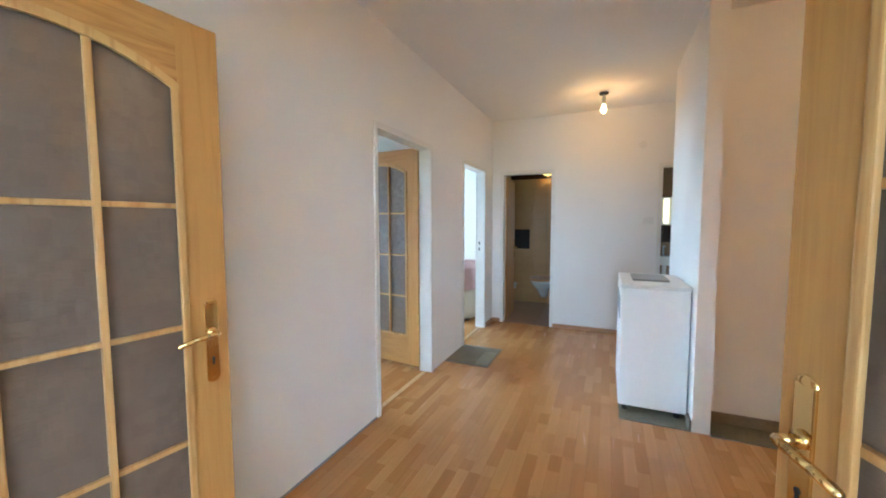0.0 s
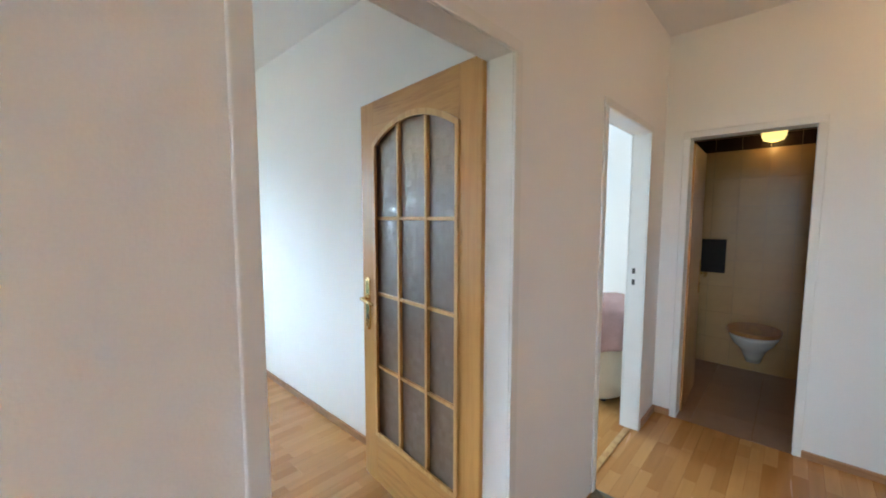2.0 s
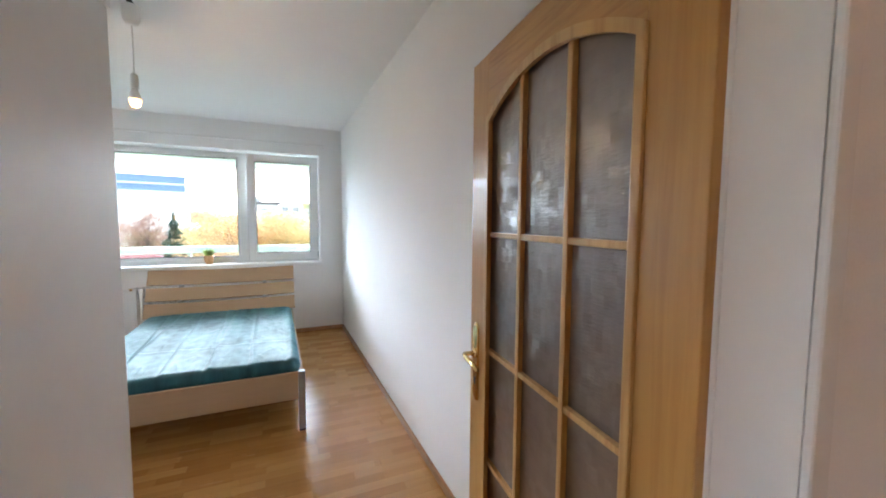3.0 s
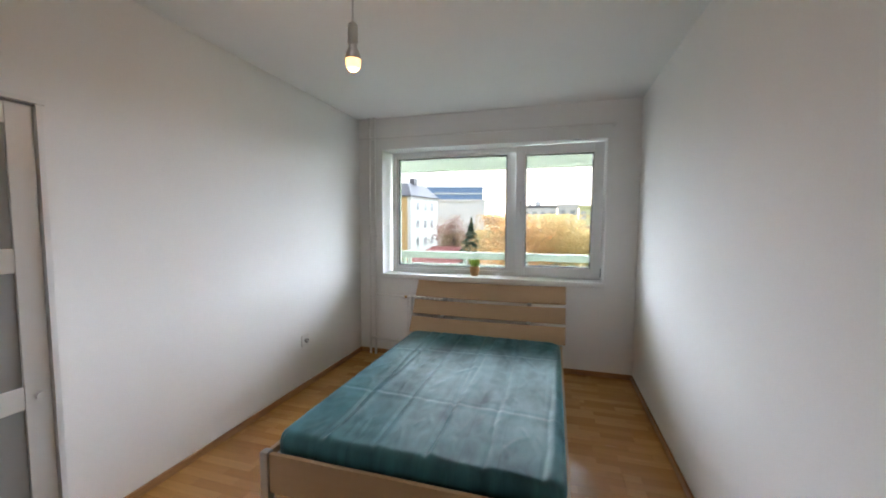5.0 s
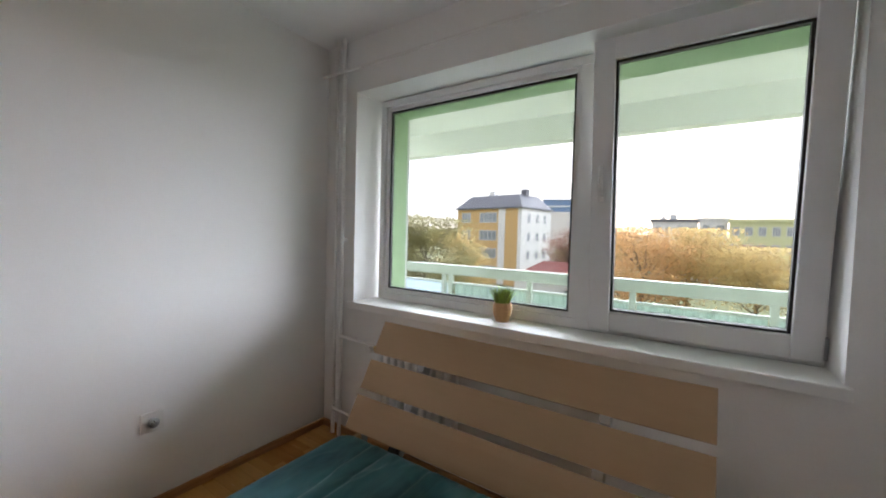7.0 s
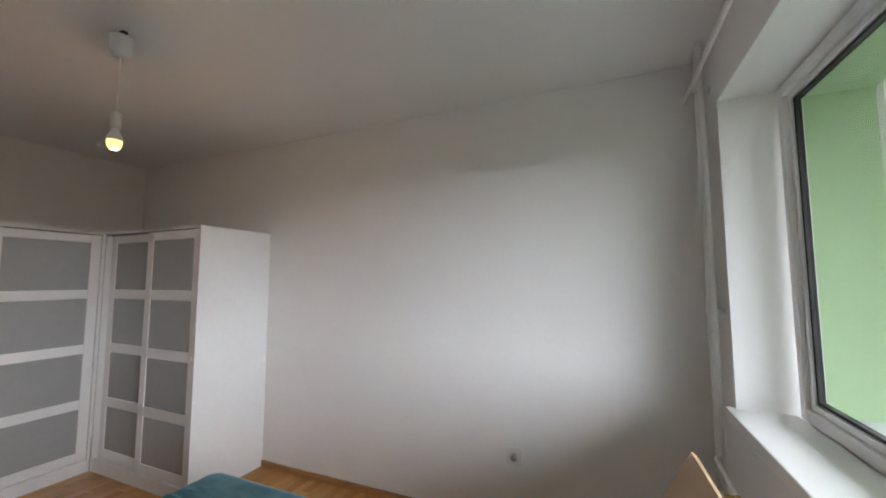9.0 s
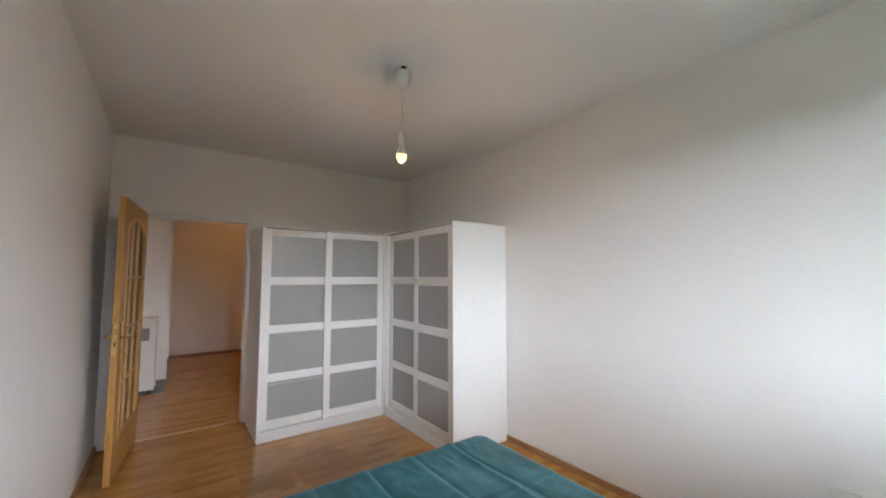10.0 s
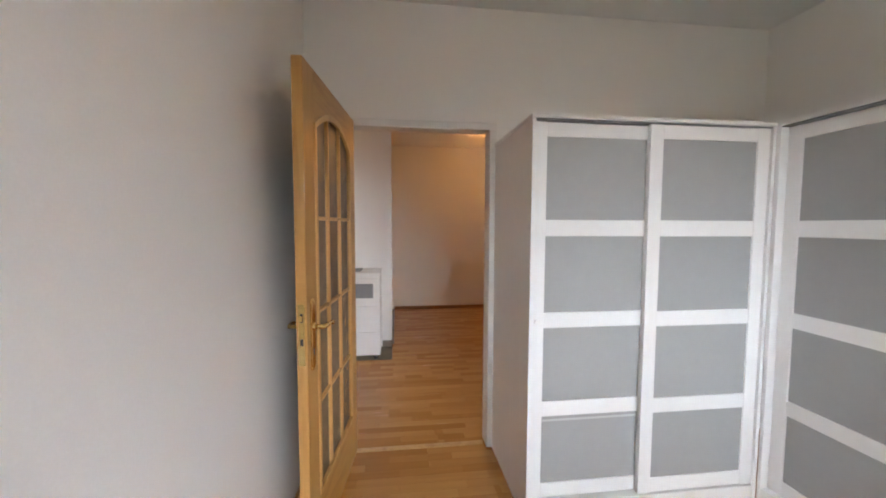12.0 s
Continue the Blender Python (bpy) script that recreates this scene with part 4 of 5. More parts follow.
# ---- hall ----
def washing_machine():
    root = thing("washing_machine", pose(1.535, 2.86, 0), "white top-loading washing machine against the partition wall", "washing machine")
    D, W, Z = 0.425, 0.68, 0.922
    bm = bmesh.new()
    box(bm, 0.01, 0, 0.05, D, W, Z - 0.03, 0.008)
    part("cabinet", bm, LACQUER, root)
    bm = bmesh.new()
    box(bm, 0.0, -0.004, Z - 0.032, D + 0.004, W + 0.004, Z, 0.010)
    part("lid", bm, LACQUER, root)
    bm = bmesh.new()
    box(bm, -0.002, 0.07, Z - 0.265, 0.012, W - 0.07, Z - 0.115, 0.004)
    part("control_panel", bm, GREY, root, "grey control panel")
    for lo, hi in ((0.055, 0.298), (0.306, 0.572), (0.58, 0.86)):
        box_part("front_panel", (0.002, 0.006, lo, 0.0115, W - 0.006, hi), LACQUER, root, bevel=0.004)
    for y in (0.03, W - 0.07):
        bm = bmesh.new()
        tube(bm, (0.05, y + 0.02, 0), (0.05, y + 0.02, 0.052), 0.02)
        part("foot", bm, DARK, root)
        bm = bmesh.new()
        tube(bm, (D - 0.05, y + 0.02, 0), (D - 0.05, y + 0.02, 0.052), 0.02)
        part("foot", bm, DARK, root)
    return root


washing_machine()
tagged(box_part("tray", (1.62, 3.06, 0.9225, 1.86, 3.40, 0.936), GREY, bevel=0.005), "flat grey plastic tray on the washing machine", "tray")


def lino_patch(name, x0, y0, x1, y1, label):
    bm = bmesh.new()
    box(bm, x0, y0, -0.004, x1, y1, 0.0045)
    return tagged(part(name, bm, LINO_PALE if "paler" in label else LINO), label, "floor patch", kind="structure")


lino_patch("floor_patch_1", 0.008, 3.26, 0.44, 3.80, "worn green-grey linoleum patch by the door")
lino_patch("floor_patch_4", 0.30, 3.30, 0.425, 3.66, "paler piece of linoleum let into the patch").location.z = 0.0025
lino_patch("floor_patch_2", 1.545, STUB, 1.968, 3.55, "green-grey linoleum below the washing machine")
lino_patch("floor_patch_3", 2.072, STUB - 0.02, 3.9, 2.948, "green-grey linoleum in the niche")


def strip(name, dims, mat, label):
    bm = bmesh.new()
    box(bm, *dims, 0.004)
    tagged(part(name, bm, mat), label, "skirting", kind="structure")


SK = 0.048
for dims in ((XW, YL, 0, XD, YL + 0.016, SK), (XW, YR - 0.016, 0, XD, YR, SK), (XW, YL + 0.017, 0, XW + 0.016, YR - 0.017, SK),
             (XD - 0.016, YL + 0.017, 0, XD, D1[0] - 0.02, SK), (0.0, FAR - 0.016, 0, WC[0] - 0.02, FAR, SK),
             (WC[1] + 0.02, FAR - 0.016, 0, BATH[0] - 0.02, FAR, SK), (0.0, D2[1] + 0.02, 0, 0.016, FAR - 0.017, SK), (3.904, 0, 0, 3.92, 2.72, SK)):
    strip("baseboard", dims, SKIRTING, "beech-coloured floor skirting")
strip("baseboard", (2.072, 2.936, 0, 3.9, 2.95, 0.075), TILESKIRT, "brown stone tile skirting in the niche")
strip("baseboard", (1.955, STUB + 0.0, 0, 1.969, 2.85, 0.075), TILESKIRT, "brown stone tile skirting on the partition")
for y0, y1 in (D1, D2):
    strip("threshold", (-0.075, y0 + 0.032, 0, -0.035, y1 - 0.032, 0.007), OAK_LIGHT, "slim oak-coloured threshold strip")
# no skirting here: a grey strip stands in for the gap's shade
strip("baseboard", (0.0, 0.0, 0, 0.004, D1[0] - 0.02, 0.012), GREY, "grey strip painted as the shaded gap where the skirting is missing")


# ---- toilet ----
TILE_BEIGE = material("beige_tile", (0.50, 0.30, 0.13), 0.25, vary=0.08, grain=14, spread=0.3)
DARKPANEL = material("dark_brown_panel", (0.009, 0.005, 0.004), 0.75, vary=0.2, grain=30)
TILE_BROWN = material("brown_tile", (0.035, 0.018, 0.014), 0.2, vary=0.15, grain=20)
TILE_BATH = material("bathroom_tile", (0.24, 0.145, 0.08), 0.25, vary=0.08, grain=14, spread=0.3)
TILE_FLOOR = material("floor_tile", (0.38, 0.23, 0.15), 0.35, vary=0.12, grain=18, spread=0.4)
CERAMIC = material("white_ceramic", (0.78, 0.77, 0.74), 0.12, vary=0.02, coat=0.4)
SEAT = wood_material("brown_seat", (0.44, 0.19, 0.05), (0.32, 0.125, 0.03), 0.3, (14, 3, 3))
BEIGE = material("beige_wall", (0.36, 0.23, 0.11), 0.4, vary=0.05, grain=20)
MIRROR = material("mirror", (0.85, 0.86, 0.86), 0.02, 1.0, vary=0.01)

wall("wall_toilet_west", "y", -0.19, 0.09, FAR + 0.1, 6.6, 0, H, [], BEIGE, "pale beige toilet wall")
wall("wall_toilet_east", "y", 0.92, 0.09, FAR + 0.1, 6.6, 0, H, [], BEIGE, "pale beige toilet wall")
wall("wall_toilet_back", "x", 6.40, 0.1, -0.1, 0.92, 0, H, [], BEIGE, "pale beige toilet back wall")
wall("wall_bath_west", "y", 1.72, 0.09, FAR + 0.1, 6.9, 0, H, [], BEIGE, "beige bathroom wall")
wall("wall_bath_east", "y", 3.3, 0.1, FAR + 0.1, 6.9, 0, H, [], BEIGE, "beige bathroom wall")
wall("wall_bath_back", "x", 6.75, 0.1, 1.81, 3.3, 0, H, [], BEIGE, "beige bathroom back wall")


def toilet():
    root = thing("toilet", pose(0.495, 6.391, 0.03), "white wall-hung toilet bowl with brown wooden seat", "toilet")
    bm = bmesh.new()
    rings = []
    for z, w, l in ((0.10, 0.060, 0.18), (0.17, 0.075, 0.26), (0.25, 0.105, 0.36), (0.31, 0.150, 0.46), (0.37, 0.175, 0.50), (0.40, 0.178, 0.51)):
        ring = []
        for i in range(28):
            a = 2 * math.pi * i / 28
            ring.append(bm.verts.new((w * math.sin(a), min(0, -l / 2 - l / 2 * math.cos(a) * 1.0), z)))
        rings.append(ring)
    for p, q in zip(rings, rings[1:]):
        for i in range(28):
            bm.faces.new((p[i], p[(i + 1) % 28], q[(i + 1) % 28], q[i]))
    bm.faces.new(rings[-1])
    bm.faces.new(list(reversed(rings[0])))
    part("bowl", bm, CERAMIC, root, smooth=True)
    bm = bmesh.new()
    for z0, z1, k in ((0.402, 0.418, 1.0), (0.420, 0.438, 1.02)):
        lo = [bm.verts.new((0.19 * k * math.sin(a), -0.265 - 0.235 * k * math.cos(a), z0)) for a in [2 * math.pi * i / 32 for i in range(32)]]
        hi = [bm.verts.new((v.co.x * 0.985, v.co.y, z1)) for v in lo]
        for i in range(32):
            bm.faces.new((lo[i], lo[(i + 1) % 32], hi[(i + 1) % 32], hi[i]))
        bm.faces.new(hi)
        bm.faces.new(list(reversed(lo)))
    part("seat", bm, SEAT, root, "brown wooden toilet seat and lid", smooth=False)


toilet()
tagged(box_part("hatch", (-0.04, 6.378, 0.91, 0.235, 6.391, 1.24), DARKPANEL, bevel=0.003), "dark brown service hatch on the toilet wall", "hatch")
bm = bmesh.new()
tube(bm, (0.0, 6.393, 0.32), (0.0, 6.33, 0.32), 0.012)
tube(bm, (-0.03, 6.33, 0.32), (0.04, 6.33, 0.32), 0.014)
tube(bm, (0.0, 6.33, 0.32), (0.0, 6.33, 0.23), 0.03)
tagged(part("water_valve", bm, CERAMIC), "small water valve on the toilet wall", "valve")
root = thing("flush_door", leaf_pose(0.168, 5.045, 0.145, 5.68), "plain oak veneer toilet door standing open inwards", "door")
box_part("leaf", (0, 0, 0.008, 0.60, 0.04, 1.97), OAK, root)
door_handle(root, 0.545, 0, -1)
bm = bmesh.new()
lathe(bm, [(0.03, 2.16), (0.07, 2.175), (0.085, 2.21), (0.085, 2.235), (0.09, 2.24), (0.09, 2.256)], (0.53, 6.29, -0.045))
tagged(part("ceiling_globe", bm, glow_material("dim_globe", (1.0, 0.62, 0.16), 0.05), smooth=True), "small yellowish glass ceiling lamp, lit", "lamp")
bm = bmesh.new()
box(bm, -0.1, FAR + 0.1, 2.21, 0.92, 6.40, 2.28)
structure("ceiling_toilet", bm, DARKPANEL, "lowered dark brown toilet ceiling", "ceiling")
bm = bmesh.new()
box(bm, 1.81, FAR + 0.1, 2.35, 3.3, 6.75, 2.42)
structure("ceiling_bathroom", bm, CEILING, "lowered bathroom ceiling", "ceiling")


# ---- bathroom ----
def basin():
    root = thing("washbasin", pose(2.25, 6.75, 0), "white ceramic washbasin on the bathroom wall", "washbasin")
    bm = bmesh.new()
    box(bm, -0.30, -0.46, 0.72, 0.30, -0.012, 0.86, 0.035, None, 3)
    part("bowl", bm, CERAMIC, root)
    bm = bmesh.new()
    tube(bm, (0, -0.2, 0.3), (0, -0.2, 0.73), 0.03)
    part("drain_pipe", bm, CERAMIC, root)
    bm = bmesh.new()
    sweep(bm, [(0, -0.06, 0.86), (0, -0.06, 0.98), (0, -0.18, 0.99)], 0.014)
    part("tap", bm, STEEL, root, "chrome tap")


basin()
root = thing("mirror_cabinet", pose(2.20, 6.75, 1.32), "white bathroom mirror cabinet above the basin", "cabinet")
box_part("body", (0, -0.13, 0, 0.62, -0.011, 0.42), LACQUER, root)
box_part("mirror_door", (0.15, -0.145, 0.01, 0.61, -0.131, 0.41), MIRROR, root, "mirror door")
box_part("lamp_strip", (0.03, -0.15, 0.03, 0.09, -0.132, 0.39), glow_material("cabinet_lamp", (1.0, 0.7, 0.3), 0.12), root, "lit lamp strip")


# ---- second bedroom ----
BLANKET = material("pink_blanket", (0.43, 0.27, 0.245), 0.95, bump=0.7, grain=140, vary=0.2, big=6, dist=0.006)
CREAM = material("cream_cover", (0.62, 0.53, 0.38), 0.8, bump=0.3, grain=120, vary=0.1)


def pouffe():
    root = thing("armchair", pose(-0.44, 4.95, 0), "cream rounded armchair with a pink blanket over it", "armchair")
    bm = bmesh.new()
    lathe(bm, [(0.20, 0.03), (0.245, 0.06), (0.26, 0.18), (0.255, 0.40), (0.225, 0.50), (0.15, 0.55), (0.02, 0.56)], sides=36)
    part("seat", bm, CREAM, root, smooth=True)
    bm = bmesh.new()
    box(bm, -0.24, 0.06, 0.45, 0.24, 0.23, 0.80, 0.05, None, 4)
    part("backrest", bm, CREAM, root, smooth=True)
    for a in (45, 135, 225, 315):
        bm = bmesh.new()
        tube(bm, (0.16 * math.cos(radians(a)), 0.16 * math.sin(radians(a)), 0), (0.16 * math.cos(radians(a)), 0.16 * math.sin(radians(a)), 0.05), 0.02)
        part("foot", bm, DARK, root)


pouffe()


def blanket():
    """A throw over the seat, hanging in uneven folds."""
    bm = bmesh.new()
    n, k = 48, 26
    rows = []
    for i in range(n + 1):
        a = -2.6 + 3.9 * i / n
        line = []
        for j in range(k + 1):
            v = j / k
            fold = 0.022 * math.sin(a * 7.5 + 1.5 * noise.noise(Vector((a, v * 2, 0)))) * v
            r = 0.06 + 0.235 * min(1, v * 2.2) + fold + 0.008 * noise.noise(Vector((a * 3, v * 5, 3)))
            drop = 0.83 - 0.05 * v - max(0, v - 0.35) * (0.62 + 0.12 * math.sin(a * 2.3))
            line.append(bm.verts.new((-0.44 + r * math.cos(a), 4.95 + r * math.sin(a), drop)))
        rows.append(line)
    for p, q in zip(rows, rows[1:]):
        for j in range(k):
            bm.faces.new((p[j], p[j + 1], q[j + 1], q[j]))
    ob = tagged(part("blanket", bm, BLANKET, smooth=True), "dusty pink fluffy blanket draped over the armchair", "blanket")
    thick = ob.modifiers.new("thickness", "SOLIDIFY")
    thick.thickness = 0.012


blanket()
root = thing("strike_plate", pose(-0.062, 4.5487, 1.0), "dark strike plate openings in the door frame", "strike plate")
for z in (0.0, 0.075):
    box_part("slot", (-0.009, -0.002, z, 0.009, 0.0012, z + 0.036), DARK, root, bevel=0)


# ---- balcony ----
GREEN = material("green_render", (0.36, 0.51, 0.29), 0.8, bump=0.3, grain=90, vary=0.08)
PALE = material("pale_green_paint", (0.40, 0.46, 0.37), 0.6, vary=0.05, grain=20)
SOFFIT = material("soffit_paint", (0.80, 0.84, 0.73), 0.8, bump=0.2, grain=60, vary=0.06)
CONCRETE = material("balcony_screed", (0.74, 0.74, 0.72), 0.8, vary=0.1)
MILK = let_through(material("milky_glass", (0.62, 0.70, 0.76), 0.25, vary=0.03), 0.6)
RIBBED = let_through(material("green_sheet", (0.42, 0.51, 0.45), 0.35, vary=0.08, grain=12), 0.55)

bm = bmesh.new()
for p, q, lo, hi in ((WIN[0] - 0.02, WIN[0] + 0.001, WIN[2], WIN[3] + 0.02), (WIN[1] - 0.001, WIN[1] + 0.02, WIN[2], WIN[3] + 0.02), (WIN[0] + 0.001, WIN[1] - 0.001, 2.312, WIN[3] - 0.002)):
    box(bm, -5.634, p, lo, -5.40, q, hi)
structure("window_reveal", bm, GREEN, "light green painted outer window reveal")
bm = bmesh.new()
for dims in ((-5.66, -4, -0.1, -5.632, WIN[0], 2.66), (-5.66, WIN[1], -0.1, -5.632, 7.2, 2.66), (-5.66, WIN[0], -0.1, -5.632, WIN[1], 0.88), (-5.66, WIN[0], WIN[3], -5.632, WIN[1], 2.66)):
    box(bm, *dims)
structure("wall_facade", bm, material("pale_render", (0.66, 0.66, 0.62), 0.85, bump=0.3, grain=90, vary=0.06), "pale rendered facade beside the window")
bm = bmesh.new()
box(bm, -7.05, -4, 2.62, -5.632, 7.2, 2.85)
box(bm, -7.14, -4, 2.365, -7.0, 7.2, 2.85)
structure("balcony_soffit", bm, SOFFIT, "pale green underside and edge beam of the balcony above", "ceiling")
bm = bmesh.new()
box(bm, -7.1, -4, -0.28, -5.632, 7.2, -0.1)
structure("balcony_floor", bm, CONCRETE, "grey balcony floor slab", "floor")


def railing():
    root = thing("balcony_railing", pose(-6.98, 0, 0), "pale green balcony railing with sheet panels", "railing")
    box_part("top_rail", (-0.05, -4, 0.955, 0.05, 7.2, 1.065), PALE, root, bevel=0.006)
    box_part("panel_rail", (-0.035, -4, 0.842, 0.012, 7.2, 0.868), PALE, root, bevel=0.004)
    box_part("bottom_rail", (-0.02, -4, 0.0, 0.02, 7.2, 0.05), PALE, root)
    box_part("post", (-0.02, 0.02, -0.1, 0.03, 0.07, 0.955), PALE, root)
    y = 0.14 - 4 * 0.95
    while y < 7.2:
        box_part("post", (-0.02, y - 0.025, -0.1, 0.03, y + 0.025, 0.955), PALE, root)
        a, b = y + 0.03, min(y + 0.92, 7.15)
        if a < 0.1:
            box_part("panel", (-0.030, a, 0.06, -0.022, b, 0.84), MILK, root, "milky blue-white glass panel")
        else:
            bm = bmesh.new()
            n = int((b - a) / 0.0125)
            rows = []
            for i in range(n + 1):
                yy = a + (b - a) * i / n
                x = -0.028 + 0.009 * math.sin(yy * 2 * math.pi / 0.10)
                rows.append([bm.verts.new((x, yy, z)) for z in (0.06, 0.84)] + [bm.verts.new((x - 0.004, yy, z)) for z in (0.84, 0.06)])
            for p, q in zip(rows, rows[1:]):
                for k in range(4):
                    bm.faces.new((p[k], p[(k + 1) % 4], q[(k + 1) % 4], q[k]))
            part("panel", bm, RIBBED, root, "ribbed translucent green sheet panel")
        y += 0.95


railing()


# ---- outdoors ----
GRASS = material("autumn_grass", (0.11, 0.12, 0.04), 0.95, vary=0.35, grain=0.4, big=0.05)
ASPHALT = material("asphalt", (0.10, 0.10, 0.10), 0.9, vary=0.2, grain=2, big=0.1)
BARK = material("bark", (0.09, 0.07, 0.05), 0.95, bump=0.6, grain=20, vary=0.3)
ORANGE = material("orange_render", (0.60, 0.39, 0.17), 0.85, vary=0.05, grain=3)
WHITE = material("white_render", (0.72, 0.71, 0.69), 0.85, vary=0.05, grain=3)
LIME = material("yellow_render", (0.62, 0.62, 0.36), 0.85, vary=0.05, grain=3)
ROOF = material("slate_roof", (0.13, 0.13, 0.15), 0.7, vary=0.15, grain=8)
REDROOF = material("red_roof", (0.22, 0.06, 0.05), 0.8, vary=0.15, grain=8)
BLUEGLASS = material("blue_facade", (0.15, 0.24, 0.42), 0.25, vary=0.2, grain=1)
FARGLASS = material("window_glass", (0.24, 0.27, 0.30), 0.1, vary=0.2)


def leaf_material(name, base):
    """Leaves that let half of the light through."""
    return let_through(material(name, base, 0.8, vary=0.5, grain=5, big=0.9), 0.5)


LEAVES = {
    "orange": leaf_material("orange_leaves", (0.56, 0.34, 0.16)),
    "yellow": leaf_material("yellow_leaves", (0.54, 0.41, 0.19)),
    "green": leaf_material("olive_leaves", (0.235, 0.215, 0.10)),
    "red": leaf_material("russet_leaves", (0.27, 0.16, 0.12)),
    "needle": leaf_material("dark_needles", (0.03, 0.07, 0.045)),
}

bm = bmesh.new()
bmesh.ops.create_grid(bm, x_segments=8, y_segments=8, size=2500)
for v in bm.verts:
    v.co.z = GROUND
structure("ground", bm, GRASS, "autumn lawn between the houses", "ground")


def around(az, d):
    """A place d metres off, az degrees from straight out of the window."""
    return -3 - d * math.cos(radians(az)), 2.5 + d * math.sin(radians(az))


bm = bmesh.new()
cx, cy = around(-46, 112)
box(bm, cx - 14, cy - 60, GROUND, cx + 9, cy + 40, GROUND + 0.03)
structure("road", bm, ASPHALT, "grey asphalt car park and road", "road")


def tree(az, d, top, spread, colour, label, conifer=False, leaves=2600, seed=0, low=0.38):
    x, y = around(az, d)
    root = thing("tree", pose(x, y, GROUND), label, "tree")
    rng = random.Random(seed)
    h = top - GROUND
    bm = bmesh.new()
    tube(bm, (0, 0, 0), (0.1, 0, h * 0.55), 0.22, 0.10, 10)
    tube(bm, (0.1, 0, h * 0.53), (0.0, 0.1, h * 0.95), 0.10, 0.02, 8)
    clumps = []
    if not conifer:
        for i in range(16):
            a, z = i * 2.4, h * rng.uniform(low, 0.86)
            reach = spread * rng.uniform(0.45, 0.95) * (1 - max(0, z / h - 0.6) * 1.2)
            end = Vector((reach * math.cos(a), reach * math.sin(a), min(z + reach * 0.4, h * 0.95)))
            tube(bm, (0.05, 0, z * 0.75), end, 0.06, 0.015, 6)
            clumps += [(end, spread * rng.uniform(0.28, 0.45)), (end * 0.6 + Vector((0, 0, z * 0.36)), spread * rng.uniform(0.25, 0.4))]
        clumps.append((Vector((0, 0, h * 0.90)), spread * 0.4))
    part("trunk", bm, BARK, root)
    verts, faces = [], []
    for i in range(leaves):
        if conifer:
            u = rng.random() ** 0.6
            a = rng.uniform(0, 6.283)
            r = spread * u * (0.75 + 0.25 * math.sin(u * 60)) * rng.uniform(0.5, 1.0)
            c = Vector((r * math.cos(a), r * math.sin(a), h * (1 - u * 0.92) - r * 0.25))
        else:
            p, r = clumps[i % len(clumps)]
            q = Vector((rng.gauss(0, 1), rng.gauss(0, 1), rng.gauss(0, 0.8)))
            c = p + q * r * 0.55
            c.z = min(c.z, h - 0.4 * max(0.0, c.z - h))
        s = rng.uniform(0.06, 0.125) * max(1.0, d / 42)
        u = Vector((rng.gauss(0, 1), rng.gauss(0, 1), rng.gauss(0, 0.7))).normalized()
        w = u.orthogonal().normalized()
        b = len(verts)
        verts += [c - u * s, c + w * s * 0.6, c + u * s, c - w * s * 0.6]
        faces.append((b, b + 1, b + 2, b + 3))
    me = bpy.data.meshes.new("crown")
    me.from_pydata(verts, [], faces)
    me.materials.append(LEAVES[colour])
    crown = new("crown", me)
    crown.parent = root


tree(-5.5, 30, 2.2, 4.2, "orange", "orange autumn tree below the balcony", seed=1, leaves=10000)
tree(-0.6, 33, 2.3, 3.8, "yellow", "yellow-orange autumn tree below the balcony", seed=2, leaves=10000)
tree(6.2, 34, 1.1, 3.8, "yellow", "yellowing autumn tree below the balcony", seed=3, leaves=8000)
tree(-9.3, 46, 1.4, 3.0, "green", "dark green tree between the houses", seed=4, leaves=3500)
tree(-12.8, 42, 2.3, 3.3, "needle", "dark green conifer beside a red roof", True, seed=5, leaves=9000)
tree(-15.3, 50, 2.6, 3.0, "red", "russet autumn tree beside the conifer", seed=6, leaves=3500)
tree(-30.5, 36, 2.0, 2.8, "yellow", "thin birch with yellowing leaves", seed=7, leaves=8000, low=0.25)
tree(-36.0, 30, 2.7, 4.5, "green", "broad tree with thinning olive leaves", seed=8, leaves=22000, low=0.2)
tree(-40.5, 62, 4.1, 5.5, "green", "green tree by the car park", seed=9, leaves=8000, low=0.2)
tree(-50.5, 80, 2.3, 5.0, "green", "green tree by the car park", seed=12, leaves=6000, low=0.12)
tree(-55.0, 72, 2.0, 4.5, "green", "olive tree by the car park", seed=13, leaves=6000, low=0.12)
tree(-44.0, 150, 4.0, 9.0, "green", "large tree beyond the car park", seed=10, leaves=3500)
tree(-53.5, 44, 0.8, 3.2, "yellow", "small yellow-brown tree by the balcony", seed=11, leaves=14000, low=0.2)
for i in range(16):
    tree(-62 + i * 2.0, 165 + 14 * (i % 3), 3.2 + 1.4 * ((i * 7) % 5) / 5, 8.0, ("green", "yellow", "green")[i % 3], "distant tree in a belt beyond the car park", seed=20 + i, leaves=4200, low=0.12)
for i in range(9):
    tree(-28 + i * 4.2, 75 + 9 * (i % 2), -0.6 + 0.8 * (i % 3), 3.6, ("green", "yellow", "red")[i % 3], "garden tree between the houses", seed=50 + i, leaves=3000, low=0.2)


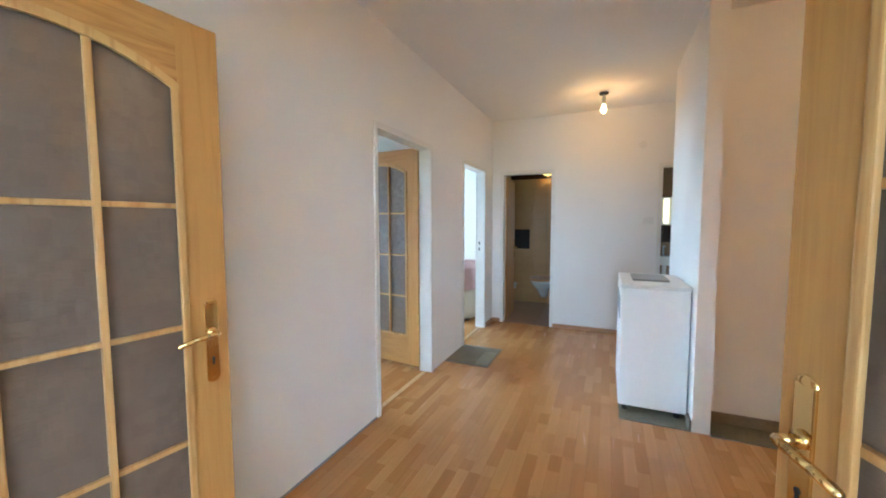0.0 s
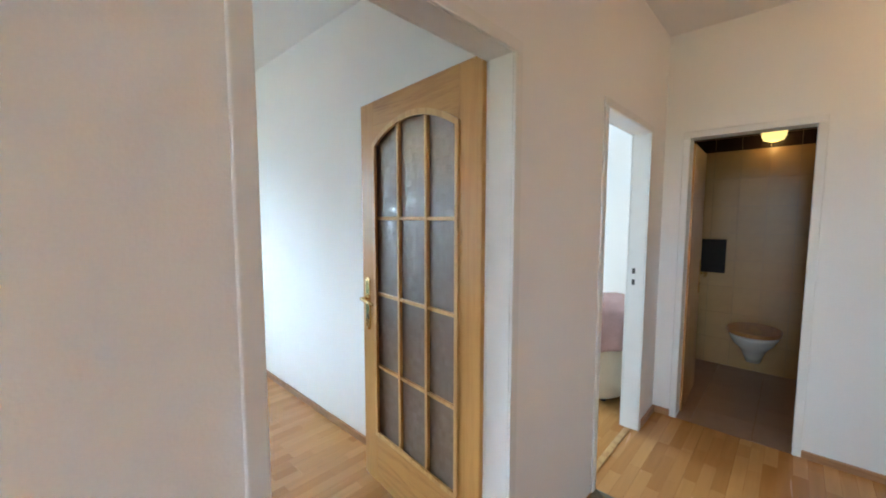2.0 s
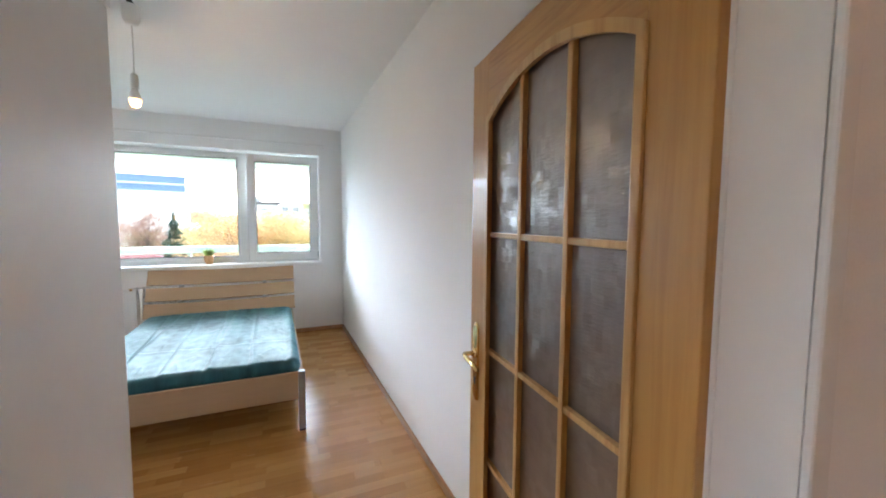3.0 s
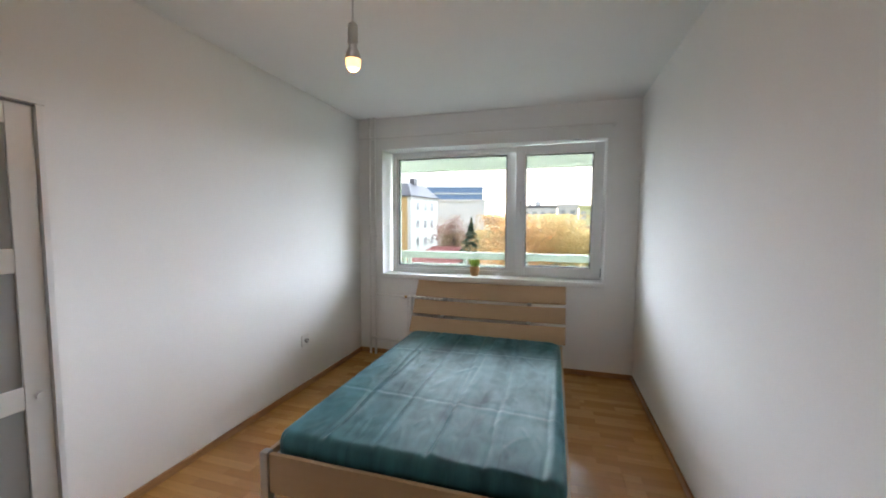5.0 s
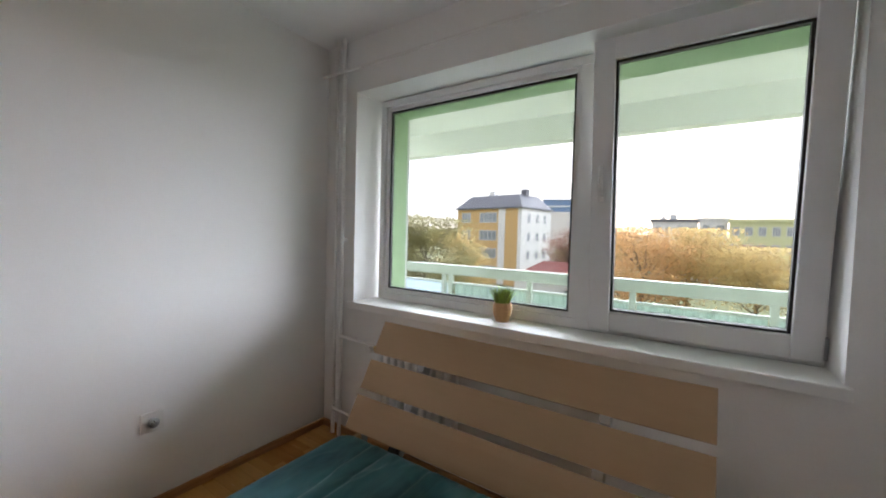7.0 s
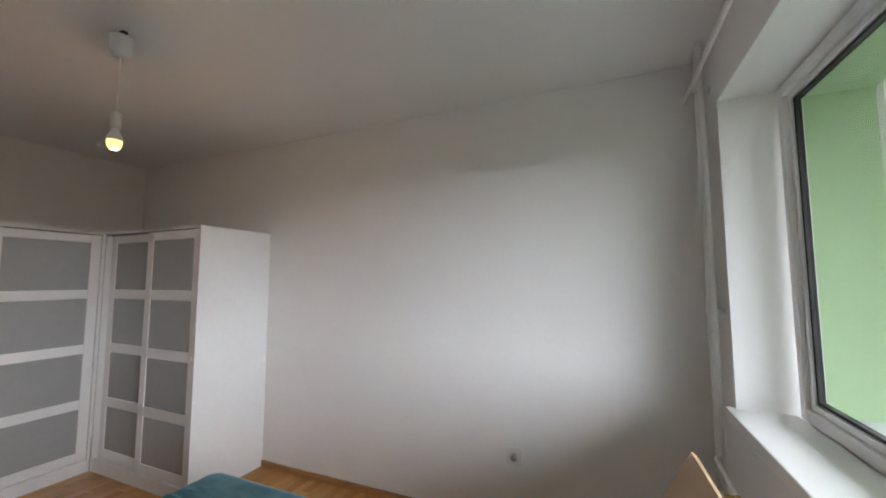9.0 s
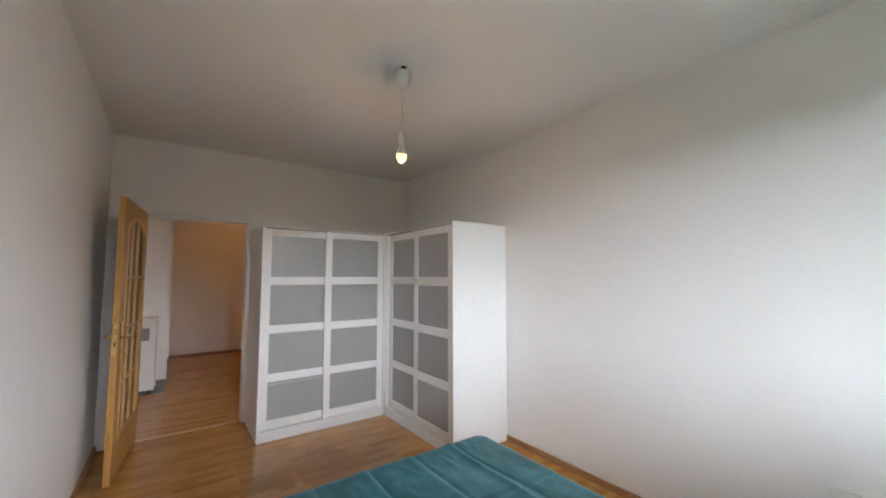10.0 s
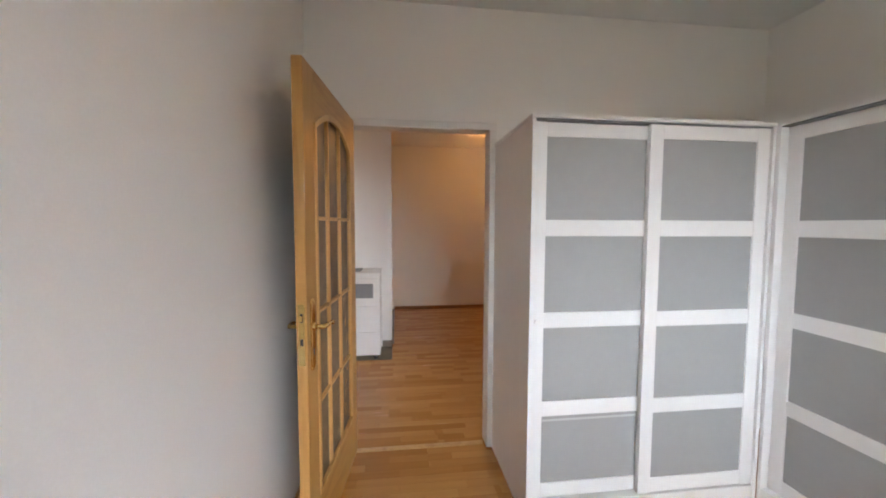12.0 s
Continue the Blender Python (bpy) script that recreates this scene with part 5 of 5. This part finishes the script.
def facade_window(root, m, w, h, panes):
    win = new("window")
    win.parent = root
    win.matrix_basis = m
    bm = bmesh.new()
    box(bm, 0, -0.05, 0, w, 0.0, 0.09)
    box(bm, 0, -0.05, h - 0.09, w, 0.0, h)
    for i in range(panes + 1):
        x = (w - 0.09) * i / panes
        box(bm, x, -0.05, 0.09, x + 0.09, 0.0, h - 0.09)
    part("window_frame", bm, WHITE, win)
    bm = bmesh.new()
    box(bm, 0.05, -0.02, 0.05, w - 0.05, 0.02, h - 0.05)
    part("pane", bm, FARGLASS, win)


def apartment_house():
    """Four storeys, orange front with three bays of windows, white gable, slate mansard."""
    (ax, ay), (bx, by) = (-61.0, -33.0), (-58.6, -20.0)
    yaw = math.degrees(math.atan2(by - ay, bx - ax))
    L, D, Z = 13.2, 9.2, 12.3
    root = thing("apartment_house", pose(ax, ay, GROUND, 0, 0, yaw), "orange and white apartment house with slate mansard roof", "house")
    bm = bmesh.new()
    box(bm, 0, 0.0, 0, L - 0.02, D, Z)
    part("wall", bm, ORANGE, root)
    bm = bmesh.new()
    box(bm, L - 0.6, -0.03, 0, L + 0.04, D + 0.02, Z)
    box(bm, L - 4.3, -0.06, 0, L - 3.0, -0.001, Z)
    part("wall", bm, WHITE, root, "white rendered gable end")
    bm = bmesh.new()
    box(bm, -0.3, -0.35, Z, L + 0.3, D + 0.3, Z + 0.25)
    v = [bm.verts.new(p) for p in ((-0.2, -0.25, Z + 0.25), (L + 0.2, -0.25, Z + 0.25), (L + 0.2, D + 0.2, Z + 0.25), (-0.2, D + 0.2, Z + 0.25),
                                   (1.6, 1.8, Z + 2.4), (L - 1.6, 1.8, Z + 2.4), (L - 1.6, D - 1.8, Z + 2.4), (1.6, D - 1.8, Z + 2.4))]
    for f in ((0, 1, 5, 4), (1, 2, 6, 5), (2, 3, 7, 6), (3, 0, 4, 7), (4, 5, 6, 7), (3, 2, 1, 0)):
        bm.faces.new([v[i] for i in f])
    roof = part("roof", bm, ROOF, root)
    for x in (4.5, L - 2.2):
        box_part("chimney", (x, 3.2, Z + 2.2, x + 0.9, 4.2, Z + 3.3), ROOF if x > 5 else WHITE, roof, bevel=0)
    for floor in range(4):
        z = 1.2 + floor * 2.95
        for x, w, p in ((1.0, 2.0, 3), (5.0, 3.6, 4)):
            facade_window(root, pose(x, -0.01, z), w, 1.7, p)
        for y in (1.6, 4.2, 6.6):
            facade_window(root, pose(L + 0.045, y, z, 0, 0, 90), 1.0, 1.5, 2)


apartment_house()


def block(name, az0, az1, d, top, mat, label, depth=14, storeys=3, bays=6, roof=None, glass=True):
    (ax, ay), (bx, by) = around(az1, d), around(az0, d)
    L = math.hypot(bx - ax, by - ay)
    yaw = math.degrees(math.atan2(by - ay, bx - ax))
    root = thing(name, pose(bx, by, GROUND, 0, 0, yaw + 180), label, "building")
    Z = top - GROUND
    box_part("wall", (0, 0, 0, L, depth, Z), mat, root, bevel=0)
    box_part("roof", (-0.3, -0.3, Z, L + 0.3, depth + 0.3, Z + 0.5), roof or ROOF, root, bevel=0)
    if glass:
        step, rise = L / bays, 3.0
        for s in range(storeys):
            for b in range(bays):
                facade_window(root, pose(b * step + step * 0.2, -0.02, Z - 2.4 - s * rise), step * 0.6, 1.6, 3)
    return root


block("white_block", -18.6, -10.4, 95, 7.0, WHITE, "long white apartment block behind the trees", glass=False, roof=WHITE)
tower = block("office_block", -19.0, -10.6, 210, 21.0, BLUEGLASS, "distant office block with blue glass facade", depth=30, glass=False, roof=BLUEGLASS)
for i in range(3, 5):
    box_part("storey_band", (-0.1, -0.4, 8 + i * 4.0, 30.8, -0.01, 8.7 + i * 4.0), WHITE, tower, bevel=0)
terrace = block("terrace_block", -4.8, 0.2, 88, 5.1, WHITE, "pale flat-roofed apartment block with a dark roof edge", bays=4)
box_part("roof_plant", (3.0, 3.0, 12.1, 4.2, 4.5, 13.2), STEEL, terrace, "grey roof plant", bevel=0.05)
box_part("roof_plant", (1.4, 3.0, 12.1, 2.2, 4.5, 12.8), WHITE, terrace, bevel=0.05)
block("white_house", 0.4, 3.2, 88, 5.4, WHITE, "small white flat-roofed house with window pairs", bays=2, roof=WHITE)
block("lime_block", 3.4, 9.5, 84, 4.9, LIME, "yellow-green apartment block with wide windows", bays=5, roof=LIME)
x, y = around(-16.6, 47)
root = thing("low_house", pose(x, y, GROUND, 0, 0, 75), "low house with a dark red hipped roof", "house")
box_part("wall", (-4, -3, 0, 4, 3, 3.0), WHITE, root, bevel=0)
bm = bmesh.new()
v = [bm.verts.new(p) for p in ((-4.4, -3.4, 3), (4.4, -3.4, 3), (4.4, 3.4, 3), (-4.4, 3.4, 3), (-2, 0, 5.0), (2, 0, 5.0))]
for f in ((0, 1, 5, 4), (1, 2, 5), (2, 3, 4, 5), (3, 0, 4), (3, 2, 1, 0)):
    bm.faces.new([v[i] for i in f])
part("roof", bm, REDROOF, root)


def van():
    x, y = around(-46, 116)
    root = thing("van", pose(x, y, GROUND + 0.03, 0, 0, 60), "white delivery van in the car park", "van")
    bm = bmesh.new()
    box(bm, -2.6, -1.0, 0.45, 1.3, 1.0, 2.5, 0.12)
    part("cargo_box", bm, WHITE, root)
    bm = bmesh.new()
    box(bm, 1.3, -0.95, 0.45, 2.7, 0.95, 1.35, 0.15)
    box(bm, 1.2, -0.9, 1.2, 2.1, 0.9, 2.1, 0.2)
    part("cab", bm, WHITE, root)
    box_part("windscreen", (2.06, -0.75, 1.35, 2.13, 0.75, 1.95), FARGLASS, root)
    for wx in (-1.7, 1.9):
        for wy in (-0.95, 0.75):
            bm = bmesh.new()
            tube(bm, (wx, wy, 0.36), (wx, wy + 0.2, 0.36), 0.36)
            part("wheel", bm, RUBBER, root)


van()
x, y = around(-48, 105)
root = thing("street_lamp", pose(x, y, GROUND), "tall grey street lamp at the car park", "street lamp")
bm = bmesh.new()
tube(bm, (0, 0, 0), (0, 0, 7.5), 0.09, 0.05)
part("pole", bm, STEEL, root)
bm = bmesh.new()
box(bm, -0.2, -0.9, 7.4, 0.2, 0.1, 7.6, 0.05)
part("lamp_head", bm, STEEL, root)
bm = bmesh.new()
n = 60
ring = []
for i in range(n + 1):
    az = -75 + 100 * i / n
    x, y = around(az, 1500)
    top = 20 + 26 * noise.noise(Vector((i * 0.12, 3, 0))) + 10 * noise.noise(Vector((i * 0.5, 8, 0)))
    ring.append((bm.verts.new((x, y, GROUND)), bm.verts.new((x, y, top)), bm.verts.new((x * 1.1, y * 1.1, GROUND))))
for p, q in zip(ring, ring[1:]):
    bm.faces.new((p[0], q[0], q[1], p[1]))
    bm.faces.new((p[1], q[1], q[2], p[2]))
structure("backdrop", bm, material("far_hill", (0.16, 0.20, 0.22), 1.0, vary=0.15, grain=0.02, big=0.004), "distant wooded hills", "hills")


# ---- floor boards, last ----
BW, BL = 0.193, 1.285
boards = {}


def board(x0, y0, x1, y1):
    key = (round(x1 - x0, 3), round(y1 - y0, 3))
    if key not in boards:
        bm = bmesh.new()
        box(bm, 0.0004, 0.0004, -0.011, key[0] - 0.0004, key[1] - 0.0004, 0.0)
        boards[key] = mesh_of("laminate_board", bm, LAMINATE)
    return boards[key]


def lay(x0, x1, y0, y1, parent, name="laminate_board"):
    """Boards along y, each row staggered by a third."""
    i, x = 0, x0
    while x < x1 - 0.01:
        xe = min(x + BW, x1)
        y = y0 - BL * ((i * 0.37) % 1.0)
        while y < y1 - 0.01:
            a, b = max(y, y0), min(y + BL, y1)
            if b - a > 0.02:
                ob = new(name, board(x, a, xe, b))
                ob.parent = parent
                ob.matrix_basis = pose(x, a, 0)
            y += BL
        x, i = xe, i + 1


floor_hall = tagged(new("floor_hall"), "warm beech three-strip laminate floor of the hall", "floor", kind="structure")
lay(-0.055, 3.92, -0.15, FAR, floor_hall)
floor_bed = tagged(new("floor_bedroom"), "warm beech three-strip laminate floor of the bedroom", "floor", kind="structure")
lay(XW, -0.055, YL, YR, floor_bed)
floor_guest = tagged(new("floor_guest"), "beech laminate floor of the second bedroom", "floor", kind="structure")
lay(-2.2, -0.055, YR + 0.1, 6.6, floor_guest)
floor_living = tagged(new("floor_living"), "beech laminate floor of the living room", "floor", kind="structure")
lay(0.0, 3.92, -4.0, -0.15, floor_living)


def tiles(name, x0, x1, y0, y1, size, mat, label):
    root = tagged(new(name), label, "floor", kind="structure")
    nx, ny = max(1, round((x1 - x0) / size)), max(1, round((y1 - y0) / size))
    w, d = (x1 - x0) / nx, (y1 - y0) / ny
    bm = bmesh.new()
    box(bm, 0.0015, 0.0015, -0.011, w - 0.0015, d - 0.0015, 0.0005)
    me = mesh_of("tile", bm, mat)
    for i in range(nx):
        for j in range(ny):
            ob = new("tile", me)
            ob.parent = root
            ob.matrix_basis = pose(x0 + i * w, y0 + j * d, 0)


tiles("floor_toilet", -0.1, 0.92, FAR + 0.001, 6.40, 0.3, TILE_FLOOR, "brownish ceramic tile floor of the toilet")
tiles("floor_bathroom", 1.81, 3.3, FAR + 0.101, 6.75, 0.3, TILE_FLOOR, "brownish ceramic tile floor of the bathroom")


def wall_tiles(parent_name, x0, x1, y, z0, z1, w, h, mats):
    """Tiles on a wall that faces -y; mats(row) gives each row's material."""
    parent = bpy.data.objects[parent_name]
    nx, nz = round((x1 - x0) / w), round((z1 - z0) / h)
    w, h = (x1 - x0) / nx, (z1 - z0) / nz
    made = {}
    for j in range(nz):
        mat = mats(j)
        if mat.name not in made:
            bm = bmesh.new()
            box(bm, 0.0015, -0.008, 0.0015, w - 0.0015, 0.0, h - 0.0015)
            made[mat.name] = mesh_of("tile", bm, mat)
        for i in range(nx):
            ob = new("tile", made[mat.name])
            ob.parent = parent
            ob.matrix_basis = pose(x0 + i * w, y, z0 + j * h)


wall_tiles("wall_toilet_back", -0.1, 0.92, 6.40, 0.0, 2.08, 0.2, 0.26, lambda j: TILE_BEIGE)
wall_tiles("wall_toilet_back", -0.1, 0.92, 6.40, 2.08, 2.205, 0.2, 0.125, lambda j: TILE_BROWN)
wall_tiles("wall_bath_back", 1.81, 3.3, 6.75, 0.0, 2.35, 0.2, 0.25, lambda j: TILE_BROWN if j in (4, 9) else TILE_BATH)
